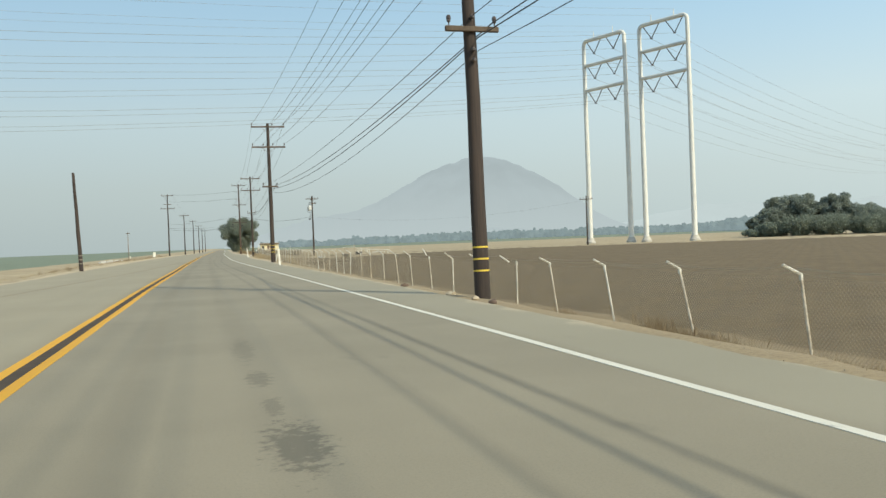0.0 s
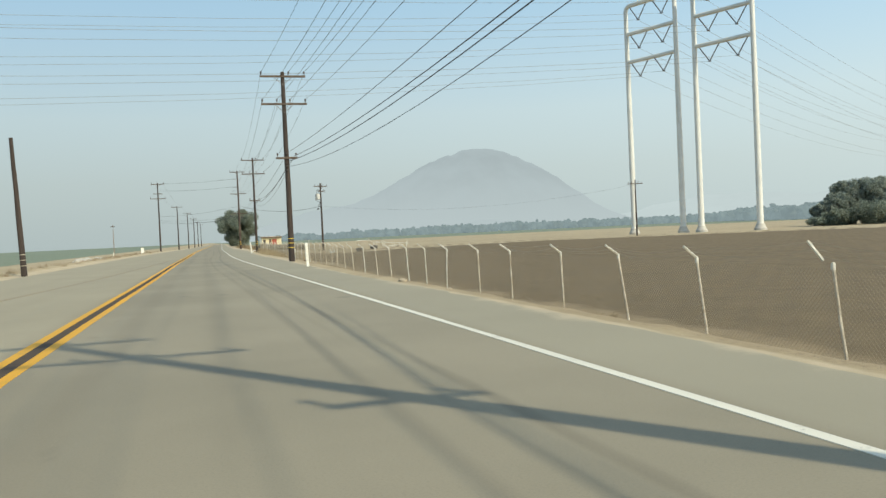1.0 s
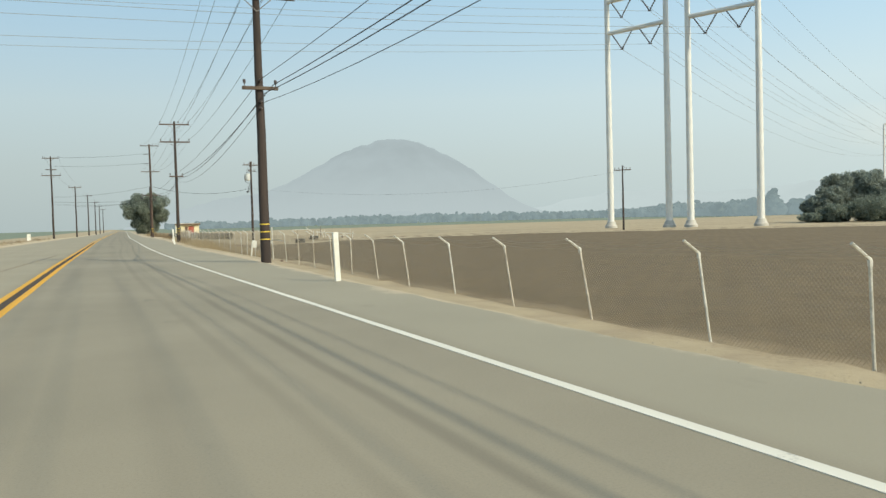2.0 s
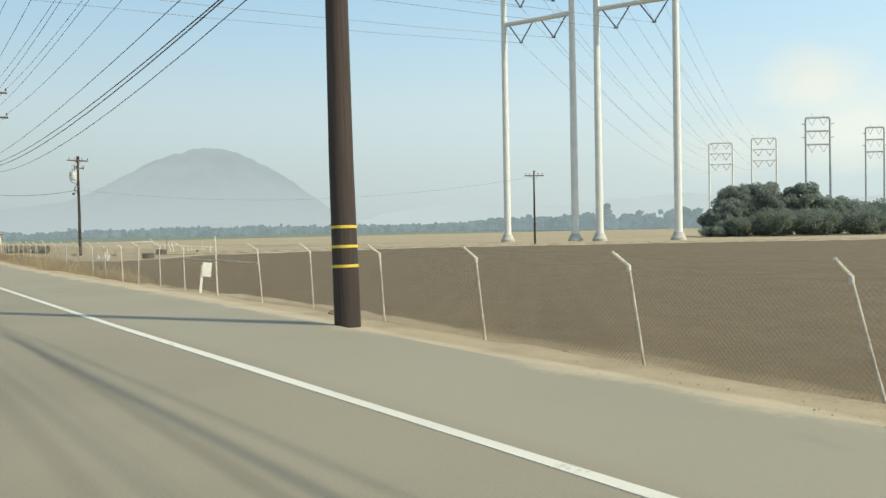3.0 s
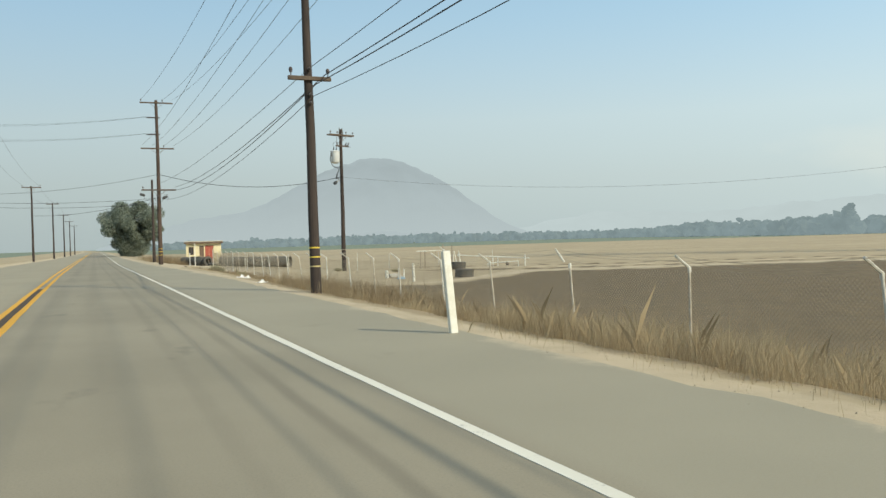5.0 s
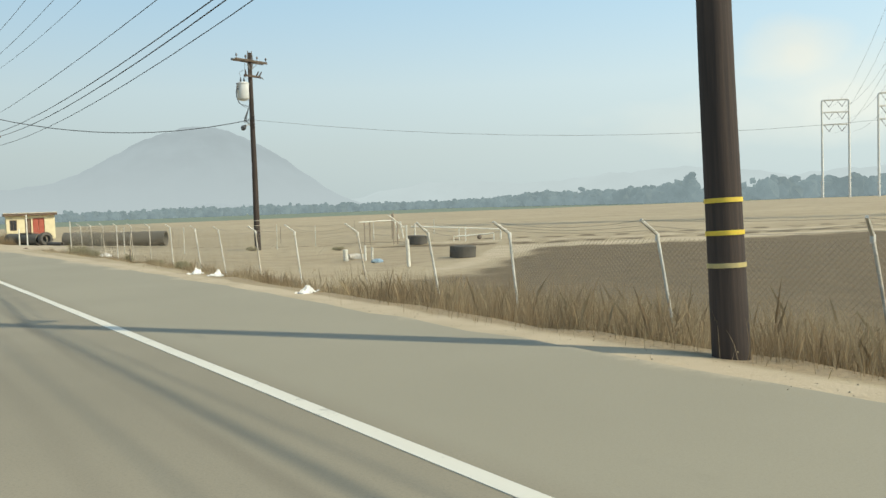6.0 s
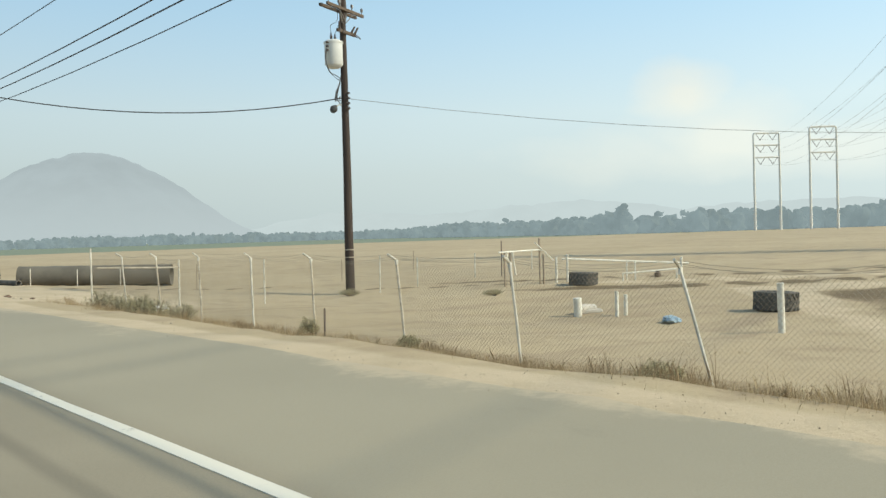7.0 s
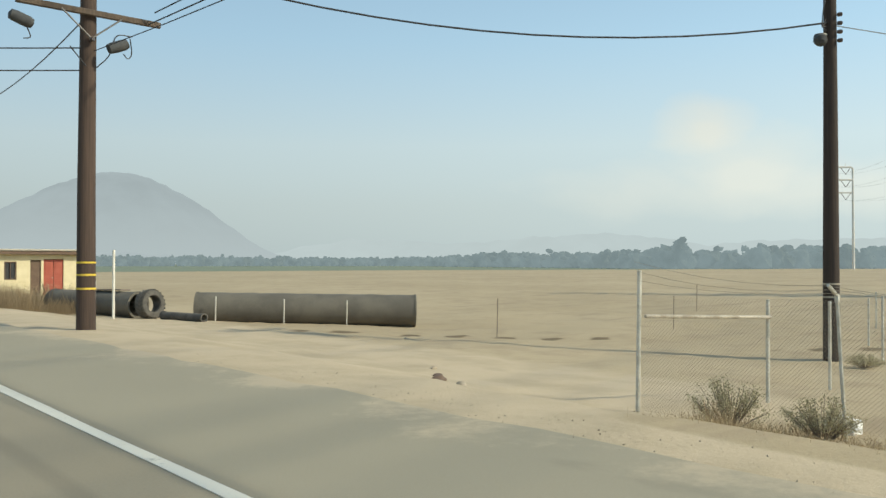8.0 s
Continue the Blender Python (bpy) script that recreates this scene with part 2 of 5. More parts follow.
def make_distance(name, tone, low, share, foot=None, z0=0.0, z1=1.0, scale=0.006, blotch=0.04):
    """Hills and woods so far off that the lit air in front of them is most of what one sees; that air is painted in as
    emission, thicker towards the ground.
    """
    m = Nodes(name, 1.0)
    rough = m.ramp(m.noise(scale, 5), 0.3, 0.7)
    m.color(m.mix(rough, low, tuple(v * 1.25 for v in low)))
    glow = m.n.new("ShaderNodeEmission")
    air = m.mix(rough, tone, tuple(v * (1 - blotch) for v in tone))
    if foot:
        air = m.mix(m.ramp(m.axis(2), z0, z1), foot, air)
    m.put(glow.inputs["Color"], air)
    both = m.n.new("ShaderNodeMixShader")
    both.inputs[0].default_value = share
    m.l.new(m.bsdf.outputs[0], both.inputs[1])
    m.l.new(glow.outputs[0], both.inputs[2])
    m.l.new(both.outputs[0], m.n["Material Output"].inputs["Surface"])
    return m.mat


ASPHALT = make_asphalt()
WHITE_LINE = make_paint("white_line_paint", (0.73, 0.685, 0.575))
YELLOW_LINE = make_paint("yellow_line_paint", (0.74, 0.38, 0.025))
FADED_LINE = make_paint("faded_line_paint", (0.33, 0.255, 0.14), 0.30)
TAR = plain("tar_strip", (0.050, 0.033, 0.020), (0.075, 0.052, 0.032), 3, 0.97)
SOIL = make_ground()
POLE_WOOD = make_wood("creosoted_wood", (0.034, 0.026, 0.023), (0.064, 0.045, 0.035))
CORNER_WOOD = make_wood("reddish_pole_wood", (0.056, 0.038, 0.030), (0.098, 0.064, 0.047))
ARM_WOOD = make_wood("dark_crossarm_wood", (0.085, 0.062, 0.045), (0.135, 0.100, 0.072))
PALE_WOOD = make_wood("sun_bleached_wood", (0.26, 0.205, 0.15), (0.38, 0.31, 0.235))
GREY_WOOD = make_wood("weathered_wood", (0.17, 0.13, 0.10), (0.25, 0.20, 0.155))
BAND_YELLOW = plain("yellow_band", (0.70, 0.52, 0.05), (0.60, 0.42, 0.05), 12, 0.5)
BAND_FADED = plain("faded_yellow_band", (0.52, 0.42, 0.16), (0.40, 0.33, 0.16), 12, 0.6)
BAND_GREY = plain("worn_band", (0.42, 0.38, 0.30), (0.30, 0.26, 0.20), 12, 0.6)
STEEL = plain("galvanised_steel", (0.46, 0.43, 0.36), (0.68, 0.645, 0.56), 5, 0.55, 0.1)
BRACE = plain("dull_brace_steel", (0.16, 0.15, 0.14), (0.24, 0.22, 0.20), 6, 0.6, 0.3)
RUSTY = plain("rusty_steel", (0.36, 0.30, 0.225), (0.60, 0.54, 0.44), 5, 0.7, 0.05)
MESH_STEEL = plain("chain_link_wire", (0.38, 0.315, 0.22), (0.47, 0.395, 0.285), 2, 0.75, 0.0, 0.0)
TOWER = plain("pale_tower_steel", (0.62, 0.61, 0.57), (0.70, 0.69, 0.64), 0.6, 0.6, 0.0, 0.05)
TOWER_DARK = plain("dull_tower_steel", (0.33, 0.35, 0.36), (0.40, 0.42, 0.42), 0.6, 0.6, 0.0, 0.05)
PEBBLE = plain("pebble", (0.30, 0.25, 0.18), (0.46, 0.39, 0.29), 3, 0.9)
CONCRETE = plain("concrete", (0.50, 0.47, 0.41), (0.42, 0.39, 0.34), 3, 0.9)
CERAMIC = plain("dark_ceramic", (0.06, 0.045, 0.04), (0.09, 0.07, 0.06), 5, 0.3)
WIRE = plain("black_wire", (0.030, 0.030, 0.032), (0.045, 0.045, 0.048), 5, 0.6)
FAR_WIRE = plain("grey_conductor", (0.18, 0.195, 0.21), (0.23, 0.245, 0.26), 5, 0.7, 0.0)
CLOSURE = plain("dull_grey_plastic", (0.045, 0.047, 0.05), (0.07, 0.072, 0.072), 8, 0.8)
CAN = plain("grey_transformer_paint", (0.55, 0.56, 0.55), (0.62, 0.63, 0.61), 4, 0.45)
WHITE_POST = plain("white_painted_post", (0.74, 0.72, 0.65), (0.62, 0.59, 0.50), 6, 0.7)
WHITE_PIPE = plain("white_plastic_pipe", (0.72, 0.70, 0.62), (0.60, 0.56, 0.47), 5, 0.5)
BAG = plain("white_plastic_bag", (0.78, 0.76, 0.72), (0.66, 0.63, 0.58), 8, 0.4)
BLUE = plain("faded_blue_plastic", (0.20, 0.30, 0.38), (0.30, 0.38, 0.43), 6, 0.6)
RUBBER = plain("old_tyre_rubber", (0.070, 0.065, 0.058), (0.130, 0.118, 0.100), 5, 0.9)
CULVERT = plain("weathered_culvert_metal", (0.100, 0.090, 0.072), (0.155, 0.138, 0.108), 1.2, 0.75, 0.0, 0.3)
CULVERT_IN = plain("culvert_inside", (0.16, 0.145, 0.12), (0.21, 0.19, 0.155), 2, 0.9)
CREAM = plain("cream_stucco", (0.66, 0.57, 0.35), (0.74, 0.65, 0.43), 2, 0.9, 0.0, 0.3)
RED = plain("faded_red_paint", (0.36, 0.085, 0.055), (0.42, 0.12, 0.08), 3, 0.8)
ROOF = plain("pale_roofing", (0.52, 0.48, 0.40), (0.44, 0.40, 0.33), 2, 0.9)
EAVE = plain("brown_fascia", (0.13, 0.085, 0.06), (0.17, 0.115, 0.08), 3, 0.8)
GLASS_DARK = plain("dusty_dark_pane", (0.04, 0.04, 0.045), (0.07, 0.068, 0.065), 3, 0.25, 0.0, 0.0)
STRAW = make_leaf("dry_straw", (0.52, 0.42, 0.265), (0.38, 0.295, 0.18))
WEED = make_leaf("dead_weed", (0.26, 0.19, 0.11), (0.40, 0.305, 0.185))
SHRUB = make_leaf("grey_green_shrub", (0.35, 0.315, 0.185), (0.46, 0.41, 0.26))
# base tones raised and greyed to stand in for haze before the grove
LEAF = make_leaf("haze_paled_leaves", (0.24, 0.275, 0.235), (0.32, 0.355, 0.30))
LEAF_GREY = make_leaf("grey_green_leaves", (0.20, 0.232, 0.182), (0.265, 0.297, 0.235))
BARK = make_wood("bark", (0.13, 0.10, 0.075), (0.20, 0.16, 0.12))
# haze is put into these three as emission; the hill pales towards its foot
HILL = make_distance("hill_painted_haze", (0.438, 0.506, 0.552), (0.12, 0.11, 0.09), 0.93, (0.495, 0.562, 0.602), -20, 250, 0.010, 0.09)
FAR_HILL = make_distance("far_ridge_painted_haze", (0.562, 0.637, 0.668), (0.12, 0.11, 0.09), 0.97)
WOODS = make_distance("woods_painted_haze", (0.305, 0.385, 0.42), (0.08, 0.09, 0.065), 0.80, None, 0.0, 1.0, 0.10, 0.20)

# ------------------------------------------------------------ building helpers


def finish(name, bm, mat, smooth=None):
    """A mesh from bm. smooth: the sharpest angle, in degrees, across which shading runs on."""
    me = bpy.data.meshes.new(name)
    bmesh.ops.recalc_face_normals(bm, faces=bm.faces)
    if smooth:
        for f in bm.faces:
            f.smooth = True
        for ed in bm.edges:
            if len(ed.link_faces) == 2 and ed.calc_face_angle(0) > radians(smooth):
                ed.smooth = False
    bm.to_mesh(me)
    bm.free()
    me.materials.append(mat)
    return me


def part(name, bm, mat, parent, label="", at=None, smooth=35):
    ob = new(name, finish(name, bm, mat, smooth))
    ob.parent = parent
    if at is not None:
        ob.matrix_local = at
    return tagged(ob, label) if label else ob


def thing(name, x, y, z, label, category, group="", rz=0, kind=""):
    ob = new(name)
    ob.empty_display_size = 0.3
    ob.matrix_world = pose(x, y, z, 0, 0, rz)
    return tagged(ob, label, category, group, kind)


def one(name, bm, mat, label, category, m=None, group="", kind="", smooth=35):
    """A thing of one mesh."""
    ob = new(name, finish(name, bm, mat, smooth))
    if m is not None:
        ob.matrix_world = m
    return tagged(ob, label, category, group, kind)


def raw(name, verts, faces, mat, smooth=False):
    """A mesh object from arrays, for what has very many pieces."""
    me = bpy.data.meshes.new(name)
    me.from_pydata(verts, [], faces)
    me.materials.append(mat)
    if smooth:
        me.polygons.foreach_set("use_smooth", [True] * len(me.polygons))
    return new(name, me)


def add_box(bm, m, sx, sy, sz, bevel=0.0):
    made = bmesh.ops.create_cube(bm, size=1.0, matrix=m @ Matrix.Diagonal((sx, sy, sz, 1)))
    if bevel:
        edges = list({ed for v in made["verts"] for ed in v.link_edges})
        bmesh.ops.bevel(bm, geom=edges, offset=bevel, segments=1, affect="EDGES")


def add_tube(bm, points, radii, sides=8, caps=True):
    """A round bar through the points, with a radius at each."""
    points = [Vector(p) for p in points]
    if isinstance(radii, (int, float)):
        radii = [radii] * len(points)
    rings, side = [], None
    for i, p in enumerate(points):
        d = (points[min(i + 1, len(points) - 1)] - points[max(i - 1, 0)]).normalized()
        if side is None:
            side = d.orthogonal().normalized()
        side = (side - d * side.dot(d)).normalized()
        up = d.cross(side)
        rings.append([bm.verts.new(p + (side * math.cos(a) + up * math.sin(a)) * radii[i]) for a in [k * math.tau / sides for k in range(sides)]])
    for a, b in zip(rings, rings[1:]):
        for k in range(sides):
            bm.faces.new((a[k], a[(k + 1) % sides], b[(k + 1) % sides], b[k]))
    if caps:
        bm.faces.new(rings[0][::-1])
        bm.faces.new(rings[-1])


def add_lathe(bm, m, profile, sides=12):
    """A turned form: profile holds (radius, height)."""
    rings = [[bm.verts.new(m @ Vector((r * math.cos(k * math.tau / sides), r * math.sin(k * math.tau / sides), z))) for k in range(sides)] for r, z in profile]
    for a, b in zip(rings, rings[1:]):
        for k in range(sides):
            bm.faces.new((a[k], a[(k + 1) % sides], b[(k + 1) % sides], b[k]))
    bm.faces.new(rings[0][::-1])
    bm.faces.new(rings[-1])


def looped(knots, steps=6):
    """A rounded way through a few knots, for slack cable."""
    p = [Vector(k) for k in knots]
    p = [p[0] * 2 - p[1], *p, p[-1] * 2 - p[-2]]
    way = []
    for a, b, c, d in zip(p, p[1:], p[2:], p[3:]):
        for k in range(steps):
            t = k / steps
            way.append(0.5 * (b * 2 + (c - a) * t + (a * 2 - b * 5 + c * 4 - d) * t * t + (b * 3 - a - c * 3 + d) * t ** 3))
    return way + [p[-2]]


def sagging(a, b, sag, steps=14):
    a, b = Vector(a), Vector(b)
    return [a.lerp(b, k / steps) - Vector((0, 0, 4 * sag * (k / steps) * (1 - k / steps))) for k in range(steps + 1)]


def soft_curve(knots, wide=4):
    """A smooth function through rough knots (y, x)."""
    ks = np.array(knots, float)
    ys = np.arange(ks[0, 0], ks[-1, 0] + 0.5, 1.0)
    xs = np.interp(ys, ks[:, 0], ks[:, 1])
    for _ in range(2):
        xs = np.convolve(np.pad(xs, wide, mode="edge"), np.ones(2 * wide + 1) / (2 * wide + 1), "valid")
    return lambda y: np.interp(y, ys, xs)


# ------------------------------------------------------------ the lie of the land
white_x = soft_curve(((-60, 4.95), (-8, 4.17), (16, 3.77), (32, 3.43), (48, 3.02), (64, 2.62), (72, 2.44), (80, 2.32), (88, 2.24), (96, 2.22), (104, 2.24), (120, 2.35), (136, 2.45), (152, 2.5), (168, 2.55), (180, 2.7), (250, 3.9), (600, 9.2)), 4)
yellow_x = soft_curve(((-60, -1.7), (-10, -1.75), (10, -1.92), (30, -2.03), (50, -1.95), (75, -1.95), (100, -1.8), (125, -1.72), (150, -1.6), (250, -0.3), (600, 4.6)))
edge_right = soft_curve(((-60, 5.45), (0, 5.40), (12, 5.4), (30, 5.28), (40, 5.12), (46, 4.86), (56, 4.82), (66, 4.84), (78, 4.86), (86, 4.62), (97, 4.62), (106, 4.82), (113, 4.98), (120, 5.05), (126, 5.2), (134, 5.42), (142, 5.46), (147, 5.3), (156, 5.25), (164, 5.1), (180, 4.85), (250, 5.55), (600, 11)), 4)
edge_left = soft_curve(((-60, -9.2), (60, -9.1), (120, -8.8), (180, -7.3), (250, -4.6), (600, 0.5)))
fence_x = soft_curve(((-60, 7.2), (62, 7.2), (72, 7.6), (128, 7.6), (142, 8.6), (175, 8.8), (600, 15)), 2)


def hill_noise(x, y, s, seed):
    """Cheap smooth unevenness."""
    return (np.sin(x * s + seed) * np.cos(y * s * 1.13 + seed * 2.1) + 0.5 * np.sin(x * s * 2.3 + y * s * 1.7 + seed * 3.7) + 0.35 * np.cos(x * s * 4.1 - y * s * 3.3 + seed)) / 1.85


def land_z(x, y):
    """Height of the ground, lower than the crown of the road on both sides."""
    x, y = np.asarray(x, float), np.asarray(y, float)
    right, left, fen = edge_right(y), edge_left(y), fence_x(y)
    toe = np.interp(y, (0, 10, 25, 60, 75, 82, 87, 97, 104, 128, 142, 175, 220), (-0.46, -0.53, -0.55, -0.56, -0.56, -0.66, -0.82, -0.80, -0.60, -0.48, -0.58, -0.45, -0.3))
    yard = np.interp(y, (110, 132, 145, 153, 160, 175, 215), (-0.62, -0.95, -1.16, -1.16, -0.97, -0.85, -0.55))
    z = np.full(np.broadcast(x, y).shape, -0.07)
    d = (x - right) / np.maximum(fen - right, 0.5)
    z = np.where(x > right, np.interp(d, (0, 0.04, 0.42, 1.0), (0, 0.02, 0.10, 1)) * (toe + 0.03) - 0.02, z)
    z = np.where(x > fen, toe + (yard - toe) * np.clip((x - fen) / 9, 0, 1), z)
    z = np.where(x > 20, yard + (-0.64 - yard) * np.clip((x - 24) / 26, 0, 1), z)
    z = np.where(x < left, -0.02 - np.clip((left - x) / 6, 0, 1) * 0.35, z)
    berm = np.exp(-((x - (left - 1.6)) / 0.9) ** 2) * 0.30 * np.clip((y - 50) / 25, 0, 1)
    z = np.where(x < left, z + berm, z)
    off = np.clip(np.minimum(np.abs(x - right), np.abs(x - left)) / 1.2, 0, 1) * np.where((x > right) | (x < left), 1, 0)
    return z + off * (0.05 * hill_noise(x, y, 0.9, 1.0) + 0.03 * hill_noise(x, y, 3.1, 2.0))


def land(x, y):
    return float(land_z(np.array([x]), np.array([y]))[0])


def build_ground():
    xs = np.concatenate([-np.geomspace(4200, 40, 16), np.arange(-36, -14, 2.0), np.arange(-14, 30, 0.45), np.arange(30, 130, 1.6), np.geomspace(131, 4200, 22)])
    ys = np.concatenate([-np.geomspace(3000, 40, 12), np.arange(-30, 200, 0.8), np.arange(200, 400, 4.0), np.geomspace(404, 4300, 20)])
    gx, gy = np.meshgrid(xs, ys)
    gz = land_z(gx, gy)
    nx, ny = len(xs), len(ys)
    verts = np.stack([gx, gy, gz], -1).reshape(-1, 3)
    i = np.arange(nx * ny).reshape(ny, nx)
    faces = np.stack([i[:-1, :-1], i[:-1, 1:], i[1:, 1:], i[1:, :-1]], -1).reshape(-1, 4)
    ob = raw("ground", verts.tolist(), faces.tolist(), SOIL, True)
    x, y = verts[:, 0], verts[:, 1]

    def soft(v, w):
        return np.clip(0.5 + v / w, 0, 1)

    # the ploughed piece ends at a bent headland; a pale farm track runs along it
    bound = 149 - (x - 30) * 0.86
    near = 133.5 + (x - 10) * 0.80
    far_side = np.minimum(bound, near)
    past_fence = x - fence_x(y) - np.interp(y, (60, 84, 120, 132), (0.35, 1.9, 1.6, 0.9))
    plough = soft(far_side - y + 1.6 * hill_noise(x, y, 0.35, 6.0), 6) * soft(past_fence, 1.2)
    track = np.exp(-((y - far_side - 2.4) / 1.6) ** 2) * (0.6 + 0.9 * soft(x - 27, 6)) * soft(x - 15, 6) + np.exp(-((y - bound - 9) / 1.0) ** 2) * soft(x - 27, 6)
    plough = np.maximum(plough, np.exp(-((y - bound - 6.0) / 1.0) ** 2) * 0.9 * soft(x - 24, 6))
    plough = np.maximum(plough, np.exp(-((y - bound - 12.5) / 0.9) ** 2) * 0.8 * soft(x - 24, 6))
    shoulder = np.exp(-(np.maximum(x - edge_right(y) - np.interp(y, (10, 60, 76, 130, 142), (0.05, 0.10, 0.40, 0.40, 0.60)), 0) / np.interp(y, (10, 60, 76), (0.22, 0.28, 0.36))) ** 2) * (x > edge_right(y) - 1) + np.exp(-((x - edge_left(y) + 0.4) / 0.8) ** 2)
    drive = soft(y - 160, 4) * soft(185 - y, 8) * soft(x - edge_right(y), 1) * soft(13 - x, 4)
    crop = soft(y - 362 + np.clip(x - 150, 0, 1e4) * 0.32, 6) * soft(x - 15, 10) + soft(-x - 24, 8) * soft(y - 60, 30)
    straw = soft(1.8 - np.abs(x - fence_x(y) + 0.2), 0.9) * np.interp(y, (0, 14, 22, 60, 95, 100, 150, 160), (0.8, 0.75, 0.6, 0.55, 0.6, 0.9, 0.7, 0))
    # dark earth turned up before the culvert pipes
    for k, (x0, x1, at, wide) in enumerate(((10.5, 15.0, 177.0, 0.5), (14.5, 21.0, 176.2, 0.4), (20.5, 27.0, 172.0, 0.5), (8.4, 11.5, 165.2, 0.35))):
        plough = np.maximum(plough, np.exp(-((y - at + (x - 12) * 0.70) / wide) ** 2) * 0.85 * soft(x - x0, 1) * soft(x1 - x, 1))
    for name, v in (("plough", plough), ("track", np.clip(track + shoulder * 0.8 + drive * 0.8, 0, 1)), ("crop", np.clip(crop, 0, 1)), ("straw", straw)):
        a = ob.data.attributes.new(name, "FLOAT", "POINT")
        a.data.foreach_set("value", v.astype(np.float32))
    return tagged(ob, "dusty tan soil with ploughed brown farmland", "ground", kind="structure")


build_ground()


def strip(name, mat, left, right, y0, y1, z, thick, step=1.0, ragged=0.0, label="", category="", parent=None, across=1):
    """A long slab between two curves of x along y."""
    ys = np.arange(y0, y1 + step * 0.5, step)
    rng = np.random.default_rng(len(name) * 7 + int(abs(y0)))
    jl, jr = rng.normal(0, ragged, len(ys)), rng.normal(0, ragged, len(ys))
    l, r = left(ys) + jl, right(ys) + jr
    rows = [l + (r - l) * k / across for k in range(across + 1)]
    top = np.stack([np.stack([q, ys, np.full_like(ys, z)], -1) for q in rows], 1)
    low = top[:, [0, -1]] - np.array([0, 0, thick])
    verts = np.concatenate([top, low], 1).reshape(-1, 3)
    faces, n = [], across + 3
    for k in range(len(ys) - 1):
        a, b = n * k, n * k + n
        faces += [(a + j, a + j + 1, b + j + 1, b + j) for j in range(across)]
        ll, lr = n - 2, n - 1
        faces += [(a + ll, b + ll, b + lr, a + lr), (a, b, b + ll, a + ll), (a + across, a + lr, b + lr, b + across)]
    e = n * (len(ys) - 1)
    faces += [(0, n - 2, n - 1) + tuple(range(across, 0, -1)), tuple(range(e, e + across + 1)) + (e + n - 1, e + n - 2)]
    ob = raw(name, verts.tolist(), faces, mat)
    if parent:
        ob.parent = parent
        return ob
    return tagged(ob, label, category, kind="structure")


road = strip("road", ASPHALT, edge_left, edge_right, -60, 600, 0.0, 0.12, 0.7, 0.035, "grey worn asphalt road with faint wheel tracks", "road", across=12)


def line(name, mat, curve, shift, wide, y0, y1):
    strip(name, mat, lambda y: curve(y) + shift - wide / 2, lambda y: curve(y) + shift + wide / 2, y0, y1, 0.005, 0.006, 1.5, 0.004, parent=road)


track_a = soft_curve(((-60, 3.6), (0, 2.86), (8, 2.70), (18, 2.48), (30, 2.12), (44, 1.72), (52, 1.50), (65, 1.18), (84, 1.05), (100, 1.3), (113, 1.6), (120, 1.56), (139, 1.76), (180, 2.0), (600, 8)))
track_b = soft_curve(((-60, 2.2), (4, 1.8), (12, 1.73), (30, 1.4), (46, 1.0), (60, 0.52), (84, 0.3), (113, 0.81), (125, 0.88), (180, 1.2), (600, 7)))
track_c = soft_curve(((-60, 1.0), (4, 0.66), (10, 0.5), (20, 0.4), (60, 0.1), (120, -0.1), (600, 6)))
track_d = soft_curve(((-60, -0.3), (5, -0.45), (18, -0.98), (55, -1.12), (120, -1.0), (600, 5.2)))


def road_marks(ob):
    """How far each place of the asphalt lies from the wheel tracks and from the nearer edge."""
    co = np.array([v.co[:] for v in ob.data.vertices])
    x, y = co[:, 0], co[:, 1]
    for name, v in [(n, x - c(y)) for n, c in (("track_a", track_a), ("track_b", track_b), ("track_c", track_c), ("track_d", track_d), ("track_e", lambda q: track_a(q) - 0.36), ("outside", white_x), ("oncoming", yellow_x))] + [("margin", np.minimum(edge_right(y) - x, x - edge_left(y)) * np.interp(y, (0, 138, 156, 176, 200), (1.0, 0.9, 0.30, 0.30, 1.0)))]:
        a = ob.data.attributes.new(name, "FLOAT", "POINT")
        a.data.foreach_set("value", (-v if name == "oncoming" else v).astype(np.float32))


road_marks(road)
line("edge_line", WHITE_LINE, white_x, 0, 0.115, -60, 600)
line("centre_line", YELLOW_LINE, yellow_x, -0.155, 0.14, -60, 600)
line("centre_line", YELLOW_LINE, yellow_x, 0.155, 0.14, -60, 600)
line("centre_gap", TAR, yellow_x, 0, 0.165, -60, 130)
line("faded_lane_line", FADED_LINE, soft_curve(((10, -7.2), (28, -6.5), (49, -4.7), (56, -4.2), (90, -2.7))), 0, 0.16, 12, 88)

# ------------------------------------------------------------ hills and far woods


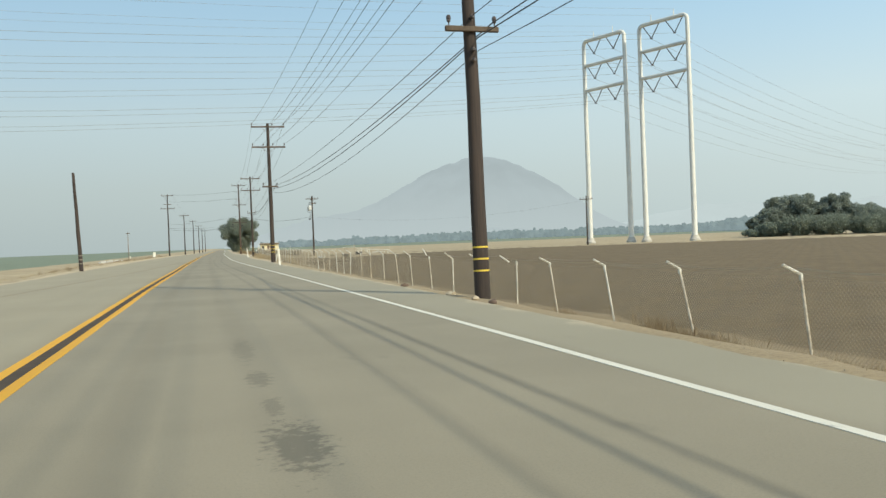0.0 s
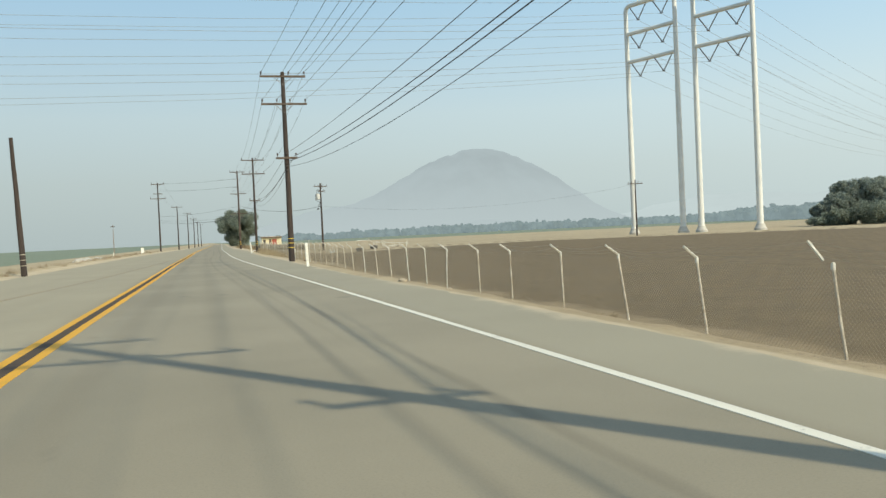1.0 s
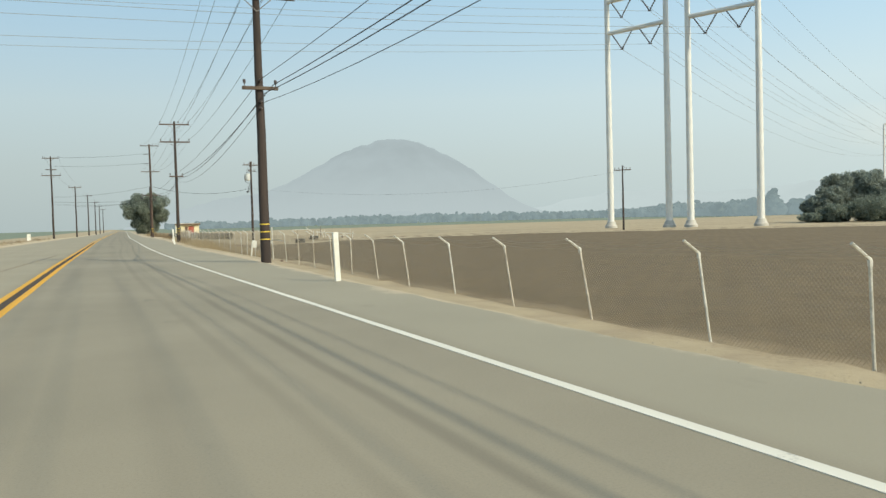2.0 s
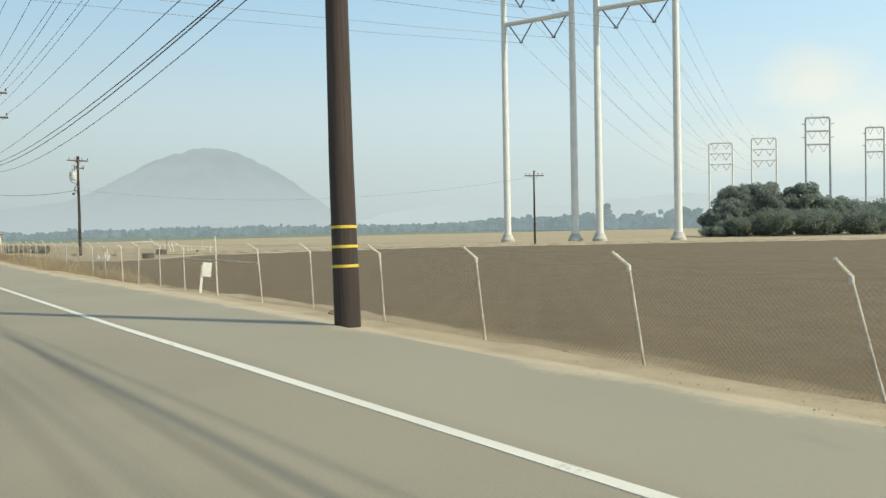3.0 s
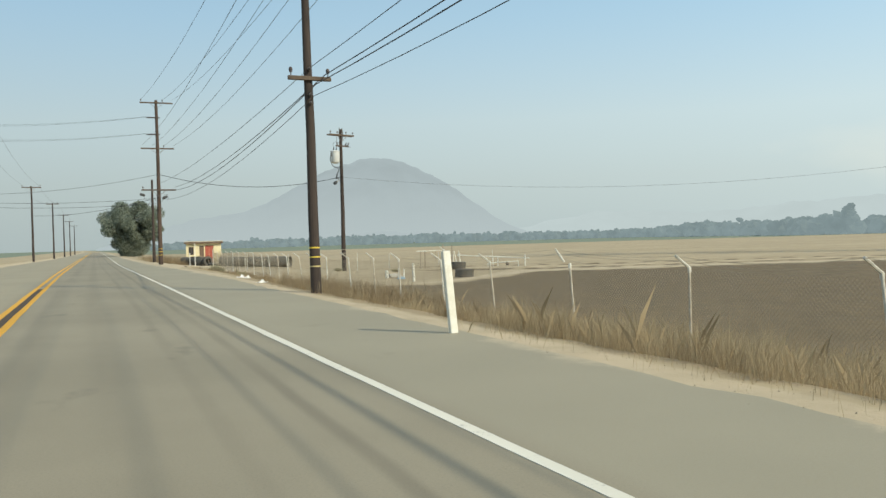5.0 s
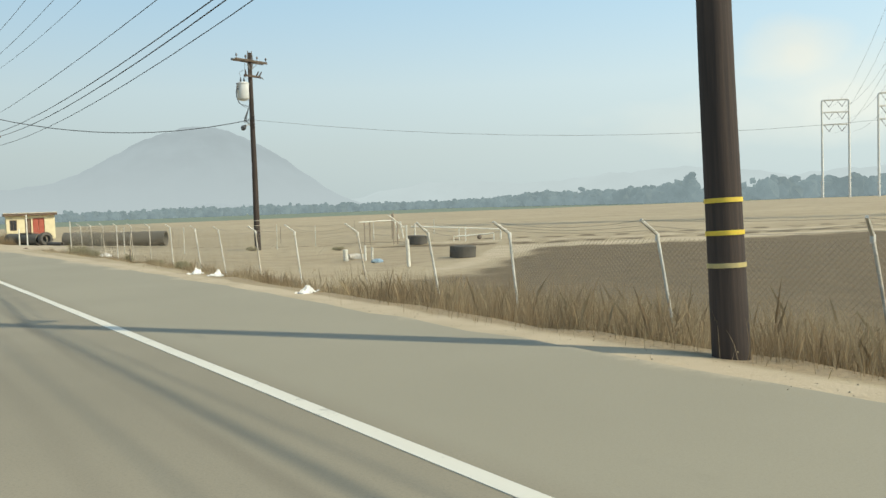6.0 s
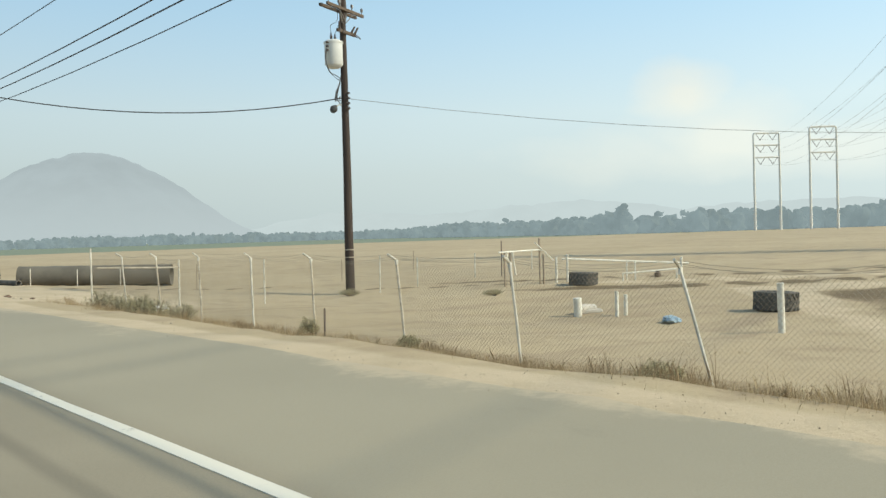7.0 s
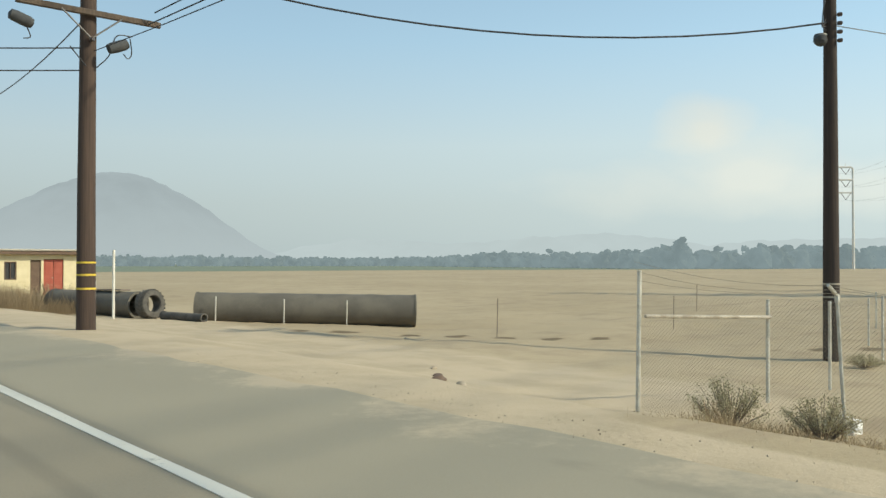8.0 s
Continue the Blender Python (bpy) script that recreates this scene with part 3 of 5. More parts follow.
def build_hill():
    """The domed hill, with a low shoulder, far behind the fields."""
    n_a, n_r = 200, 30
    rise = soft_curve(((0, 0), (3, 1.1), (5, 1.55), (7.4, 2.4), (9.4, 2.1), (12, 3.4), (14.4, 4.9), (16.4, 5.5), (18, 6.1), (19.6, 5.75), (21.6, 5.0), (24, 3.35), (26, 1.7), (28, 0.7), (30, 0.25), (32, 0)), 1)
    verts, faces = [], []
    for i in range(n_r):
        r = 2200 + 900 * i / (n_r - 1)
        for k in range(n_a):
            a = -17 + 31 * k / (n_a - 1)
            h = math.tan(radians(float(rise(a + 17.8)))) * 2620
            back = math.exp(-((r - 2620) / 300) ** 2)
            n = noise.fractal(Vector((a * 0.55, r * 0.006, 3.0)), 1.0, 2.0, 5)
            gully = noise.fractal(Vector((a * 1.3, r * 0.002, 9.0)), 1.0, 2.0, 4)
            z = h * back * (1 + 0.016 * n) + min(1.0, h / 60) * 4 * gully - 12
            t = radians(a + 17.8)
            verts.append((math.sin(t) * r, math.cos(t) * r, z))
    for i in range(n_r - 1):
        for k in range(n_a - 1):
            a = i * n_a + k
            faces.append((a, a + 1, a + n_a + 1, a + n_a))
    tagged(raw("hill_backdrop", verts, faces, HILL, True), "grey-blue domed hill with haze painted in", "hill", kind="structure")
    # a much fainter ridge to the east of it
    verts, faces, n_a = [], [], 140
    for i, (r, share) in enumerate(((3550, 0.0), (3800, 1.0), (4050, 0.0))):
        for k in range(n_a):
            a = 24 + 66 * k / (n_a - 1)
            h = 1.75 + 0.7 * noise.fractal(Vector((a * 0.09, 5.0, 0)), 1.0, 2.0, 3) + 0.25 * noise.fractal(Vector((a * 0.6, 1.0, 0)), 1.0, 2.0, 3)
            h *= min(1.0, (a - 24) / 8)
            t = radians(a)
            verts.append((math.sin(t) * r, math.cos(t) * r + 100, math.tan(radians(max(h, 0))) * r * share - 10))
    for i in range(2):
        for k in range(n_a - 1):
            a = i * n_a + k
            faces.append((a, a + 1, a + n_a + 1, a + n_a))
    tagged(raw("far_ridge_backdrop", verts, faces, FAR_HILL, True), "pale distant ridge with smoke haze painted in", "ridge", kind="structure")


build_hill()


def clump_mesh(rng, centres, sizes):
    """Lumpy foliage masses as one mesh of small faceted clumps."""
    bm = bmesh.new()
    bmesh.ops.create_icosphere(bm, subdivisions=2, radius=1.0)
    bm.verts.ensure_lookup_table()
    base = np.array([v.co[:] for v in bm.verts])
    tri = np.array([[v.index for v in f.verts] for f in bm.faces])
    bm.free()
    verts, faces = [], []
    for c, s in zip(centres, sizes):
        bump = 1 + 0.20 * rng.standard_normal(len(base))
        verts.append(base * bump[:, None] * np.array(s) + np.array(c))
        faces.append(tri + sum(len(v) for v in verts[:-1]))
    return np.concatenate(verts), np.concatenate(faces)


def build_far_woods():
    """The belt of trees that closes the fields."""
    rng = np.random.default_rng(5)
    line_pts = np.array(((460, 215), (400, 262), (340, 322), (292, 352), (330, 430), (400, 560), (470, 690), (500, 800), (420, 870), (300, 900), (200, 915), (60, 960)), float)
    tall = np.array((9, 10, 9.5, 8, 7.5, 9, 8.5, 8.5, 9, 9.5, 8.5, 6.5), float)
    centres, sizes = [], []
    for (a, ha), (b, hb) in zip(zip(line_pts, tall), zip(line_pts[1:], tall[1:])):
        n = int(np.hypot(*(b - a)) / 1.8)
        for k in range(n):
            p = a + (b - a) * (k + rng.random()) / n
            swell = 0.80 + 0.28 * (0.5 + 0.5 * hill_noise(p[0], p[1], 0.11, 4.0)) + 0.12 * hill_noise(p[0], p[1], 0.31, 9.0)
            h = (ha + (hb - ha) * k / n) * swell * rng.uniform(0.70, 1.0) * (1.2 if rng.random() < 0.06 else 1)
            p = p + rng.normal(0, 5, 2)
            w = rng.uniform(2.8, 5.4)
            centres.append((*p, h * 0.45 - 0.7)), sizes.append((w, w, h * 0.55))
            for _ in range(3):
                q = p + rng.normal(0, 2.4, 2)
                centres.append((*q, h * rng.uniform(0.6, 0.98))), sizes.append((w * 0.42, w * 0.42, h * 0.16))
    # one crown stands over the belt
    for dx, dz, s in ((0, 10.2, 2.6), (-2.5, 8.5, 2.4), (2.6, 8.4, 2.6), (1, 6.5, 3.4), (-5.5, 7.3, 2.2), (-7, 5.5, 3.0)):
        centres.append((293 + dx * 0.7, 348 + dx * 0.7, dz)), sizes.append((s, s, s * 0.75))
    v, f = clump_mesh(rng, centres, sizes)
    tagged(raw("far_woods", v.tolist(), f.tolist(), WOODS), "blue-grey belt of trees behind the fields, haze painted in", "woods", kind="stuff")


build_far_woods()


def leaf_quads(rng, centres, radii, count, size):
    """Many small leaves gathered in clumps: arrays of vertices and faces."""
    which = rng.integers(0, len(centres), count)
    d = rng.standard_normal((count, 3))
    d /= np.linalg.norm(d, axis=1)[:, None]
    p = np.array(centres)[which] + d * (rng.random((count, 1)) ** 0.45) * np.array(radii)[which][:, None] * np.array((1, 1, 0.8))
    u = rng.standard_normal((count, 3))
    u /= np.linalg.norm(u, axis=1)[:, None]
    w = np.cross(u, rng.standard_normal((count, 3)))
    w /= np.linalg.norm(w, axis=1)[:, None]
    s = size * rng.uniform(0.6, 1.4, (count, 1))
    v = np.stack([p - u * s, p + w * s * 0.5, p + u * s, p - w * s * 0.5], 1).reshape(-1, 3)
    f = np.arange(count * 4).reshape(-1, 4)
    return v, f


def build_tree(x, y, height, width, label, leaf, seed, count=7000, size=0.22, trunk=0.3, low=0.15, group=""):
    """A tapered trunk with limbs and a ragged crown of small leaves."""
    rng = np.random.default_rng(seed)
    z = land(x, y)
    tree = thing("tree", x, y, z, label, "tree", group)
    bm = bmesh.new()
    top = height * 0.62
    add_tube(bm, [(0, 0, -0.1), (0.1, 0.05, top * 0.4), (-0.1, 0.1, top)], [trunk, trunk * 0.75, trunk * 0.3], 9)
    centres, radii = [], []
    n = 40
    for k in range(n):
        a = k * 2.4 + rng.uniform(-0.4, 0.4)
        hz = low + (0.95 - low) * (k + 0.5) / n
        reach = width * 0.5 * math.sin(math.pi * min(1.0, max(0.12, (1.04 - hz) / (1.04 - low * 0.6)) ** 0.75)) * rng.uniform(0.55, 1.05)
        c = (math.cos(a) * reach, math.sin(a) * reach, height * hz)
        centres.append(c), radii.append(width * rng.uniform(0.12, 0.23))
        if k % 3 == 0:
            add_tube(bm, [(0, 0, min(top, height * hz * 0.6)), (c[0] * 0.5, c[1] * 0.5, height * hz * 0.85), c], [trunk * 0.35, trunk * 0.2, 0.03], 6)
    for k in range(6):
        centres.append((rng.normal(0, width * 0.12), rng.normal(0, width * 0.12), height * rng.uniform(max(low, 0.3), 0.8))), radii.append(width * 0.24)
    part("trunk", bm, BARK, tree)
    v, f = leaf_quads(rng, centres, radii, count, size)
    v[:, 2] = np.clip(v[:, 2], 0.05, None)
    crown = raw("crown", v.tolist(), f.tolist(), leaf)
    crown.parent = tree
    return tree


build_tree(9.1, 276, 10.6, 10.6, "bushy grey-green roadside tree beside the asphalt", LEAF_GREY, 11, 70000, 0.17, 0.4, 0.03)
GROVE = ((101.8, 136.8, 3.6, 4.0), (103.6, 136.2, 5.2, 5.0), (106.6, 136.4, 7.4, 6.2), (109.6, 134.7, 7.7, 6.4), (112.4, 132.7, 6.3, 5.5), (114.9, 131.1, 7.6, 5.6), (118.2, 128.8, 5.2, 6.5), (122.6, 125.7, 4.2, 8.0), (128.0, 120.0, 4.0, 9.0), (133.5, 113.0, 4.0, 10.0), (139.0, 105.0, 4.2, 10.0))
for i, (x, y, h, w) in enumerate(GROVE):
    build_tree(x, y, h, w, "dense dark-green tree low to the field edge", LEAF, 20 + i, 34000, 0.15, 0.25, 0.03, "trees at the field edge")
for i, (x, y, h, w) in enumerate(((99.6, 134.6, 1.2, 4.0), (101.6, 132.6, 2.4, 5.0), (104.6, 128.6, 3.4, 6.5), (108.6, 125.0, 3.2, 7.0), (113.0, 120.5, 3.0, 7.0), (118.0, 115.0, 3.6, 8.0), (123.0, 108.0, 3.2, 8.0))):
    build_tree(x, y, h, w, "low grey-green bush at the field edge", LEAF_GREY, 40 + i, 15000, 0.12, 0.2, 0.03, "trees at the field edge")

# ------------------------------------------------------------ transmission towers


def build_tower(m, steel, label, dead_end=False):
    """Two round legs bent into a portal, with two more beams and V-strings of insulators."""
    tower = new("transmission_tower")
    tower.empty_display_size = 1
    tower.matrix_world = m
    tagged(tower, label, "transmission tower", "transmission towers")
    half, top, bend = 5.1, 39.4, 0.9
    for s in (-1, 1):
        bm = bmesh.new()
        arc = [(s * (half - bend + bend * math.cos(a)), 0, top - bend + bend * math.sin(a)) for a in (0.0, 0.4, 0.8, 1.2, math.pi / 2)]
        add_tube(bm, [(s * half, 0, -0.2), (s * half, 0, 14), (s * half, 0, 28), *arc], [0.50, 0.46, 0.40, 0.36, 0.36, 0.36, 0.36, 0.36], 14)
        part("leg", bm, steel, tower)
        bm = bmesh.new()
        add_lathe(bm, pose(s * half, 0, 0), [(0.95, -0.4), (0.95, 0.35), (0.80, 0.50), (0.62, 1.0), (0.52, 1.05)], 14)
        part("footing", bm, CONCRETE, tower, "pale concrete footing")
    for z in (39.4, 34.6, 29.8):
        bm = bmesh.new()
        ends = half - bend if z > 39 else half
        add_tube(bm, [(-ends, 0, z), (ends, 0, z)], 0.36 if z > 39 else 0.33, 12)
        part("beam", bm, steel, tower)
        for c in (-2.45, 2.45):
            bm = bmesh.new()
            tip = (c, 0, z - 2.75)
            for s in (-1, 1):
                a = Vector((c + s * 1.75, 0, z - 0.3))
                b = Vector(tip)
                steps = 16
                pts = [a.lerp(b, k / steps) for k in range(steps + 1)]
                add_tube(bm, pts, [0.05 if k % 2 else 0.13 for k in range(steps + 1)], 6)
            add_box(bm, pose(*tip), 0.5, 0.3, 0.16, 0.03)
            part("insulator_string", bm, CERAMIC if not dead_end else steel, tower, "V of dark disc insulators")
    for s in (-2.4, 2.4):
        bm = bmesh.new()
        add_tube(bm, [(s, 0, top + 0.2), (s, 0, top + 1.5)], [0.09, 0.05], 6)
        part("peak", bm, steel, tower)
    if dead_end:
        for z in (37.0, 32.2):
            for s in (-1, 1):
                bm = bmesh.new()
                add_tube(bm, [(s * half, 0, z), (s * (half + 1.9), 0, z + 0.25)], [0.22, 0.10], 8)
                part("bracket", bm, steel, tower)
    return tower


near_a = build_tower(pose(73.7, 143.3, -0.66, 0, 0, -68.6), TOWER, "tall pale steel portal power tower on the field")
near_b = copy_thing(near_a, pose(79.1, 130.9, -0.66, 0, 0, -66.0))
far_tower = copy_thing(near_a, pose(303.3, 288.9, -1.5, 0, 0, -41) @ Matrix.Diagonal((0.96, 0.96, 0.955, 1)))
tagged(far_tower, "distant pale portal power tower before the woods")
far_twin = copy_thing(near_a, pose(303.4, 267.7, -1.5, 0, 0, -41) @ Matrix.Diagonal((0.96, 0.96, 0.955, 1)))
tagged(far_twin, "distant pale portal power tower before the woods")
side_a = build_tower(pose(245.5, 208.5, -0.7, 0, 0, -36) @ Matrix.Diagonal((0.74, 0.85, 0.88, 1)), TOWER_DARK, "distant dull grey angle tower with side brackets", True)
copy_thing(side_a, pose(254, 195, -0.7, 0, 0, -36) @ Matrix.Diagonal((0.74, 0.85, 0.88, 1)))


def overhead(points_list, r, mat, label, sag, sides=4, group=""):
    """One conductor hung from point to point."""
    bm = bmesh.new()
    for a, b in zip(points_list, points_list[1:]):
        add_tube(bm, sagging(a, b, sag), r, sides, False)
    return one("overhead_wire", bm, mat, label, "wire", group=group)


def tower_point(tower, c, z):
    return tuple(tower.matrix_world @ Vector((c, 0, z)))


bpy.context.view_layer.update()
for near, far, dy in ((near_a, far_tower, 0), (near_b, far_twin, -14)):
    for z in (39.4, 34.6, 29.8):
        for c in (-2.45, 2.45):
            p = tower_point(near, c, z - 2.8)
            q = tower_point(far, c, z - 2.8)
            west = (p[0] - 330, p[1] - 62 + dy * 0.3, p[2] - 1.5)
            overhead([west, p], 0.026, FAR_WIRE, "thin grey high-voltage conductor over the road", 8.5, 4, "tower conductors")
            overhead([p, q], 0.022, FAR_WIRE, "thin grey high-voltage conductor over the field", 7.0, 4, "tower conductors")
for near in (near_a, near_b):
    for s in (-2.4, 2.4):
        p = tower_point(near, s, 40.8)
        overhead([(p[0] - 330, p[1] - 62, p[2] - 1), p], 0.018, FAR_WIRE, "thin grey earth wire over the road", 6.5, 4, "tower conductors")

# ------------------------------------------------------------ roadside utility poles


def add_insulator(bm, x, y, z):
    add_lathe(bm, pose(x, y, z), [(0.015, 0), (0.015, 0.10), (0.05, 0.10), (0.045, 0.15), (0.06, 0.16), (0.05, 0.22), (0.03, 0.25)], 8)


def build_pole(x, y, z, height, arms, label, bands=(), r=0.17, lean=(0, 0), category="utility pole", group="utility poles", pins=None, rz=0, wood=None):
    """arms: (height, half length, insulator places). Bands are reflective strips round the shaft."""
    wood = wood or POLE_WOOD
    pole = new("utility_pole")
    pole.matrix_world = pose(x, y, z, lean[0], lean[1], rz)
    pole.empty_display_size = 0.5
    tagged(pole, label, category, group)

    def radius(h):
        return r * (1 - 0.38 * h / height)

    bm = bmesh.new()
    hs = [-0.3, 0, height * 0.2, height * 0.4, height * 0.6, height * 0.8, height]
    line_of = [(0.012 * math.sin(h * 1.7), 0.012 * math.cos(h * 2.3), h) for h in hs]
    add_tube(bm, line_of, [radius(h) for h in hs], 16)
    part("shaft", bm, wood, pole)
    for h, half, places in arms:
        bm = bmesh.new()
        add_box(bm, pose(0, -radius(h) - 0.05, h), half * 2, 0.095, 0.12, 0.012)
        arm = part("crossarm", bm, ARM_WOOD, pole, "weathered brown crossarm")
        if half > 1:
            for s in (-1, 1):
                bm = bmesh.new()
                add_tube(bm, [(s * half * 0.42, -radius(h) - 0.11, h - 0.03), (0, -radius(h) - 0.04, h - 0.52)], 0.018, 5)
                part("brace", bm, BRACE, arm, "flat steel brace")
        for px in places:
            bm = bmesh.new()
            add_insulator(bm, px, -radius(h) - 0.05, h + 0.06)
            part("insulator", bm, CERAMIC, arm, "dark pin insulator")
    for h, mat in bands:
        bm = bmesh.new()
        k = radius(h) + 0.008
        add_lathe(bm, pose(float(np.interp(h, hs, [c[0] for c in line_of])), float(np.interp(h, hs, [c[1] for c in line_of])), h), [(k - 0.02, -0.021), (k, -0.019), (k, 0.019), (k - 0.02, 0.021)], 16)
        part("band", bm, mat, pole, "reflective band")
    for px, pz in pins or ():
        bm = bmesh.new()
        add_lathe(bm, pose(px, -radius(pz) - 0.02, pz, 90, 0, 0), [(0.03, 0), (0.05, 0.03), (0.05, 0.09), (0.03, 0.12)], 8)
        part("spool", bm, CERAMIC, pole, "spool insulator")
    bm = bmesh.new()
    add_tube(bm, [(radius(0) * 0.85, radius(0) * 0.55, 0.0), (radius(5.6) * 0.85, radius(5.6) * 0.55, 5.6)], 0.014, 6)
    part("conduit", bm, GREY_WOOD, pole, "thin wooden moulding over the ground wire")
    return pole


A1, A2 = (-1.28, 0.36, 1.28), (-1.28, -0.42, 0.36, 1.28)
POLES = ((6.2, -36.0, -0.1), (6.16, 16.76, -0.13), (5.05, 68.2, -0.03), (5.94, 120.87, -0.04))
POLE_LEAN = (-2.0, -2.2, -1.9, -2.3)


def pole_point(i, px, pz, back):
    """A place on a leaning roadside pole, px to its side, pz up the shaft."""
    x, y, z = POLES[i]
    return (x + px, y - back - math.sin(radians(POLE_LEAN[i])) * pz, z + pz)


for i, (x, y, z) in enumerate(POLES):
    top_band = (1.48, 1.21, 1.38, 1.29)[i]
    bands = ((top_band, BAND_YELLOW), (top_band - 0.27, BAND_YELLOW), (top_band - 0.54, BAND_YELLOW if i < 3 else BAND_FADED))
    build_pole(x, y, z, 11.45, ((11.15, 1.36, A1), (9.48, 1.36, A2), (6.22, 0.64, (-0.55, 0.55))), "tall dark-brown wooden utility pole with crossarms beside the road", bands, (0.185, 0.185, 0.185, 0.158)[i], (POLE_LEAN[i], 0), pins=((0.0, 6.5), (0.0, 5.74), (0.0, 5.5)))
corner = build_pole(5.95, 172.95, -0.06, 14.2, ((13.95, 1.36, (-1.25, 0.5)), (10.02, 1.36, (0.5,)), (6.45, 1.42, (-1.3,))), "tall brown corner pole with stacked crossarms on the verge", ((1.38, BAND_YELLOW), (1.13, BAND_YELLOW), (0.85, BAND_YELLOW)), 0.19, (0, 0), pins=((0.0, 7.8), (0.0, 5.9)), wood=CORNER_WOOD)
for z in (12.7, 11.25):
    for dy in (-0.16, 0.16):
        bm = bmesh.new()
        add_tube(bm, [(0.25, dy, z), (-0.85, dy, z)], [0.03, 0.03], 6)
        for k in range(4):
            add_lathe(bm, pose(-0.35 - k * 0.12, dy, z, 0, 90, 0), [(0.03, -0.03), (0.08, 0), (0.03, 0.03)], 8)
        part("strain_insulator", bm, CERAMIC, corner, "dark strain insulator")
# splice closures and drip loops on its cables
for x, z, tilt in ((0.46, 5.80, -24), (-1.36, 6.02, 18)):
    bm = bmesh.new()
    add_lathe(bm, pose(x, -0.42, z, 0, 90 + tilt, 0), [(0.03, -0.24), (0.10, -0.21), (0.115, -0.1), (0.115, 0.12), (0.09, 0.20), (0.03, 0.22)], 12)
    part("splice_closure", bm, CLOSURE, corner, "dull grey cable splice closure")
for pts in (((0.10, -0.2, 5.35), (0.30, -0.35, 5.60), (0.42, -0.42, 6.0), (0.75, -0.42, 6.05)), ((0.70, -0.42, 6.0), (0.74, -0.40, 5.70), (0.66, -0.42, 5.58), (0.56, -0.42, 5.66)), ((-0.1, -0.2, 5.35), (-0.28, -0.2, 5.55), (-0.40, -0.15, 5.72)), ((-1.3, -0.4, 5.98), (-1.2, -0.4, 5.72), (-1.32, -0.4, 5.66))):
    bm = bmesh.new()
    add_tube(bm, looped(pts), 0.012, 6)
    part("drip_loop", bm, WIRE, corner, "black cable loop")
# a shorter guy stub behind the corner pole
build_pole(6.33, 185.2, -0.1, 8.35, (), "short bare wooden pole behind the corner pole", (), 0.16)

# the western side of the road
build_pole(-9.38, 66.8, 0.0, 7.45, (), "bare leaning wooden pole with pale bands", ((1.15, BAND_GREY), (0.85, BAND_GREY), (0.55, BAND_GREY)), 0.16, (0, -2.2))
WEST = ((-8.3, 182.3, 12.9, ((12.6, 1.2, (-1.1, 1.1)), (10.8, 0.8, ()), (9.9, 1.4, (-1.3, 1.3)))), (-6.3, 222, 10.2, ((10.0, 1.2, (-1.1, 1.1)),)), (-4.9, 262, 10.0, ((9.8, 1.0, (-0.9, 0.9)),)), (-3.9, 303, 9.6, ((9.4, 1.0, (-0.9, 0.9)),)), (-3.2, 346, 9.6, ((9.4, 1.0, (-0.9, 0.9)),)), (-2.4, 392, 9.6, ((9.4, 1.0, (-0.9, 0.9)),)))
for x, y, h, arms in WEST:
    build_pole(x, y, land(x, y), h, arms, "brown wooden utility pole along the far side of the road", (), 0.16)

# lines along the road, each on its own place of the crossarms
for px, pz in ((-1.28, 11.40), (0.36, 11.42), (1.28, 11.40), (-1.28, 9.73), (-0.42, 9.75), (0.36, 9.75), (1.28, 9.73)):
    pts = [pole_point(i, px, pz, 0.2) for i in range(4)] + [(5.95 + (0.5 if px == 0.36 else px), 172.75, 14.15 if pz > 11 else 10.22)]
    overhead(pts, 0.009, WIRE, "thin black power line along the roadside poles", 0.66, 4, "roadside lines")
SLUNG = ((0.0, 6.52, 0.010, 0.05, 6.95, 0.42), (0.45, 6.34, 0.015, 1.3, 6.65, 0.58), (0.15, 6.04, 0.015, 1.15, 6.36, 0.72), (0.12, 5.72, 0.010, 0.05, 5.62, 0.92))
for px, pz, r, end_x, end_z, sag in SLUNG:
    pts = [pole_point(i, px, pz, 0.25) for i in range(4)] + [(5.95 + end_x, 172.75, end_z)]
    overhead(pts, r, WIRE, "black cable slung along the roadside poles", sag, 5, "roadside lines")
CP = (5.95, 172.95)
T_AT = (19.7, 164.05)
overhead([(CP[0], CP[1] - 0.15, 7.75), (T_AT[0] - 0.15, T_AT[1], 6.85)], 0.022, WIRE, "black twisted service cable to the transformer pole", 0.95, 5)
overhead([(T_AT[0] + 0.15, T_AT[1], 6.85), (64.2, 133.4, 7.3)], 0.012, FAR_WIRE, "thin grey wire running out to the pole in the field", 1.9, 4)
for z, dy in ((12.7, -0.16), (12.7, 0.16), (11.25, -0.16), (11.25, 0.16)):
    overhead([(CP[0] - 0.85, CP[1] + dy, z), (-8.3 + 0.3, 182.3 + dy * 3, 12.85 if z > 12 else 11.5)], 0.009, WIRE, "thin power line crossing over the road", 0.22, 4)
overhead([(CP[0], CP[1] - 0.15, 7.75), (-8.3, 182.2, 6.65)], 0.014, WIRE, "black cable crossing over the road", 0.4, 5)
for z, far in ((5.70, 5.9), (5.24, 5.5)):
    overhead([(CP[0] - 0.1, CP[1], z), (-8.3, 182.2, far)], 0.014, WIRE, "black cable crossing over the road", 0.22, 5)
overhead([(6.33, 185.1, 6.3), (-6.3, 222, 6.2)], 0.02, WIRE, "thick black cable crossing over the road", 0.5, 5)
overhead([(CP[0], CP[1] + 0.1, 6.4), (6.33, 185.1, 6.3), (7.5, 240, 6.2)], 0.014, WIRE, "black cable between the verge poles", 0.25, 5)
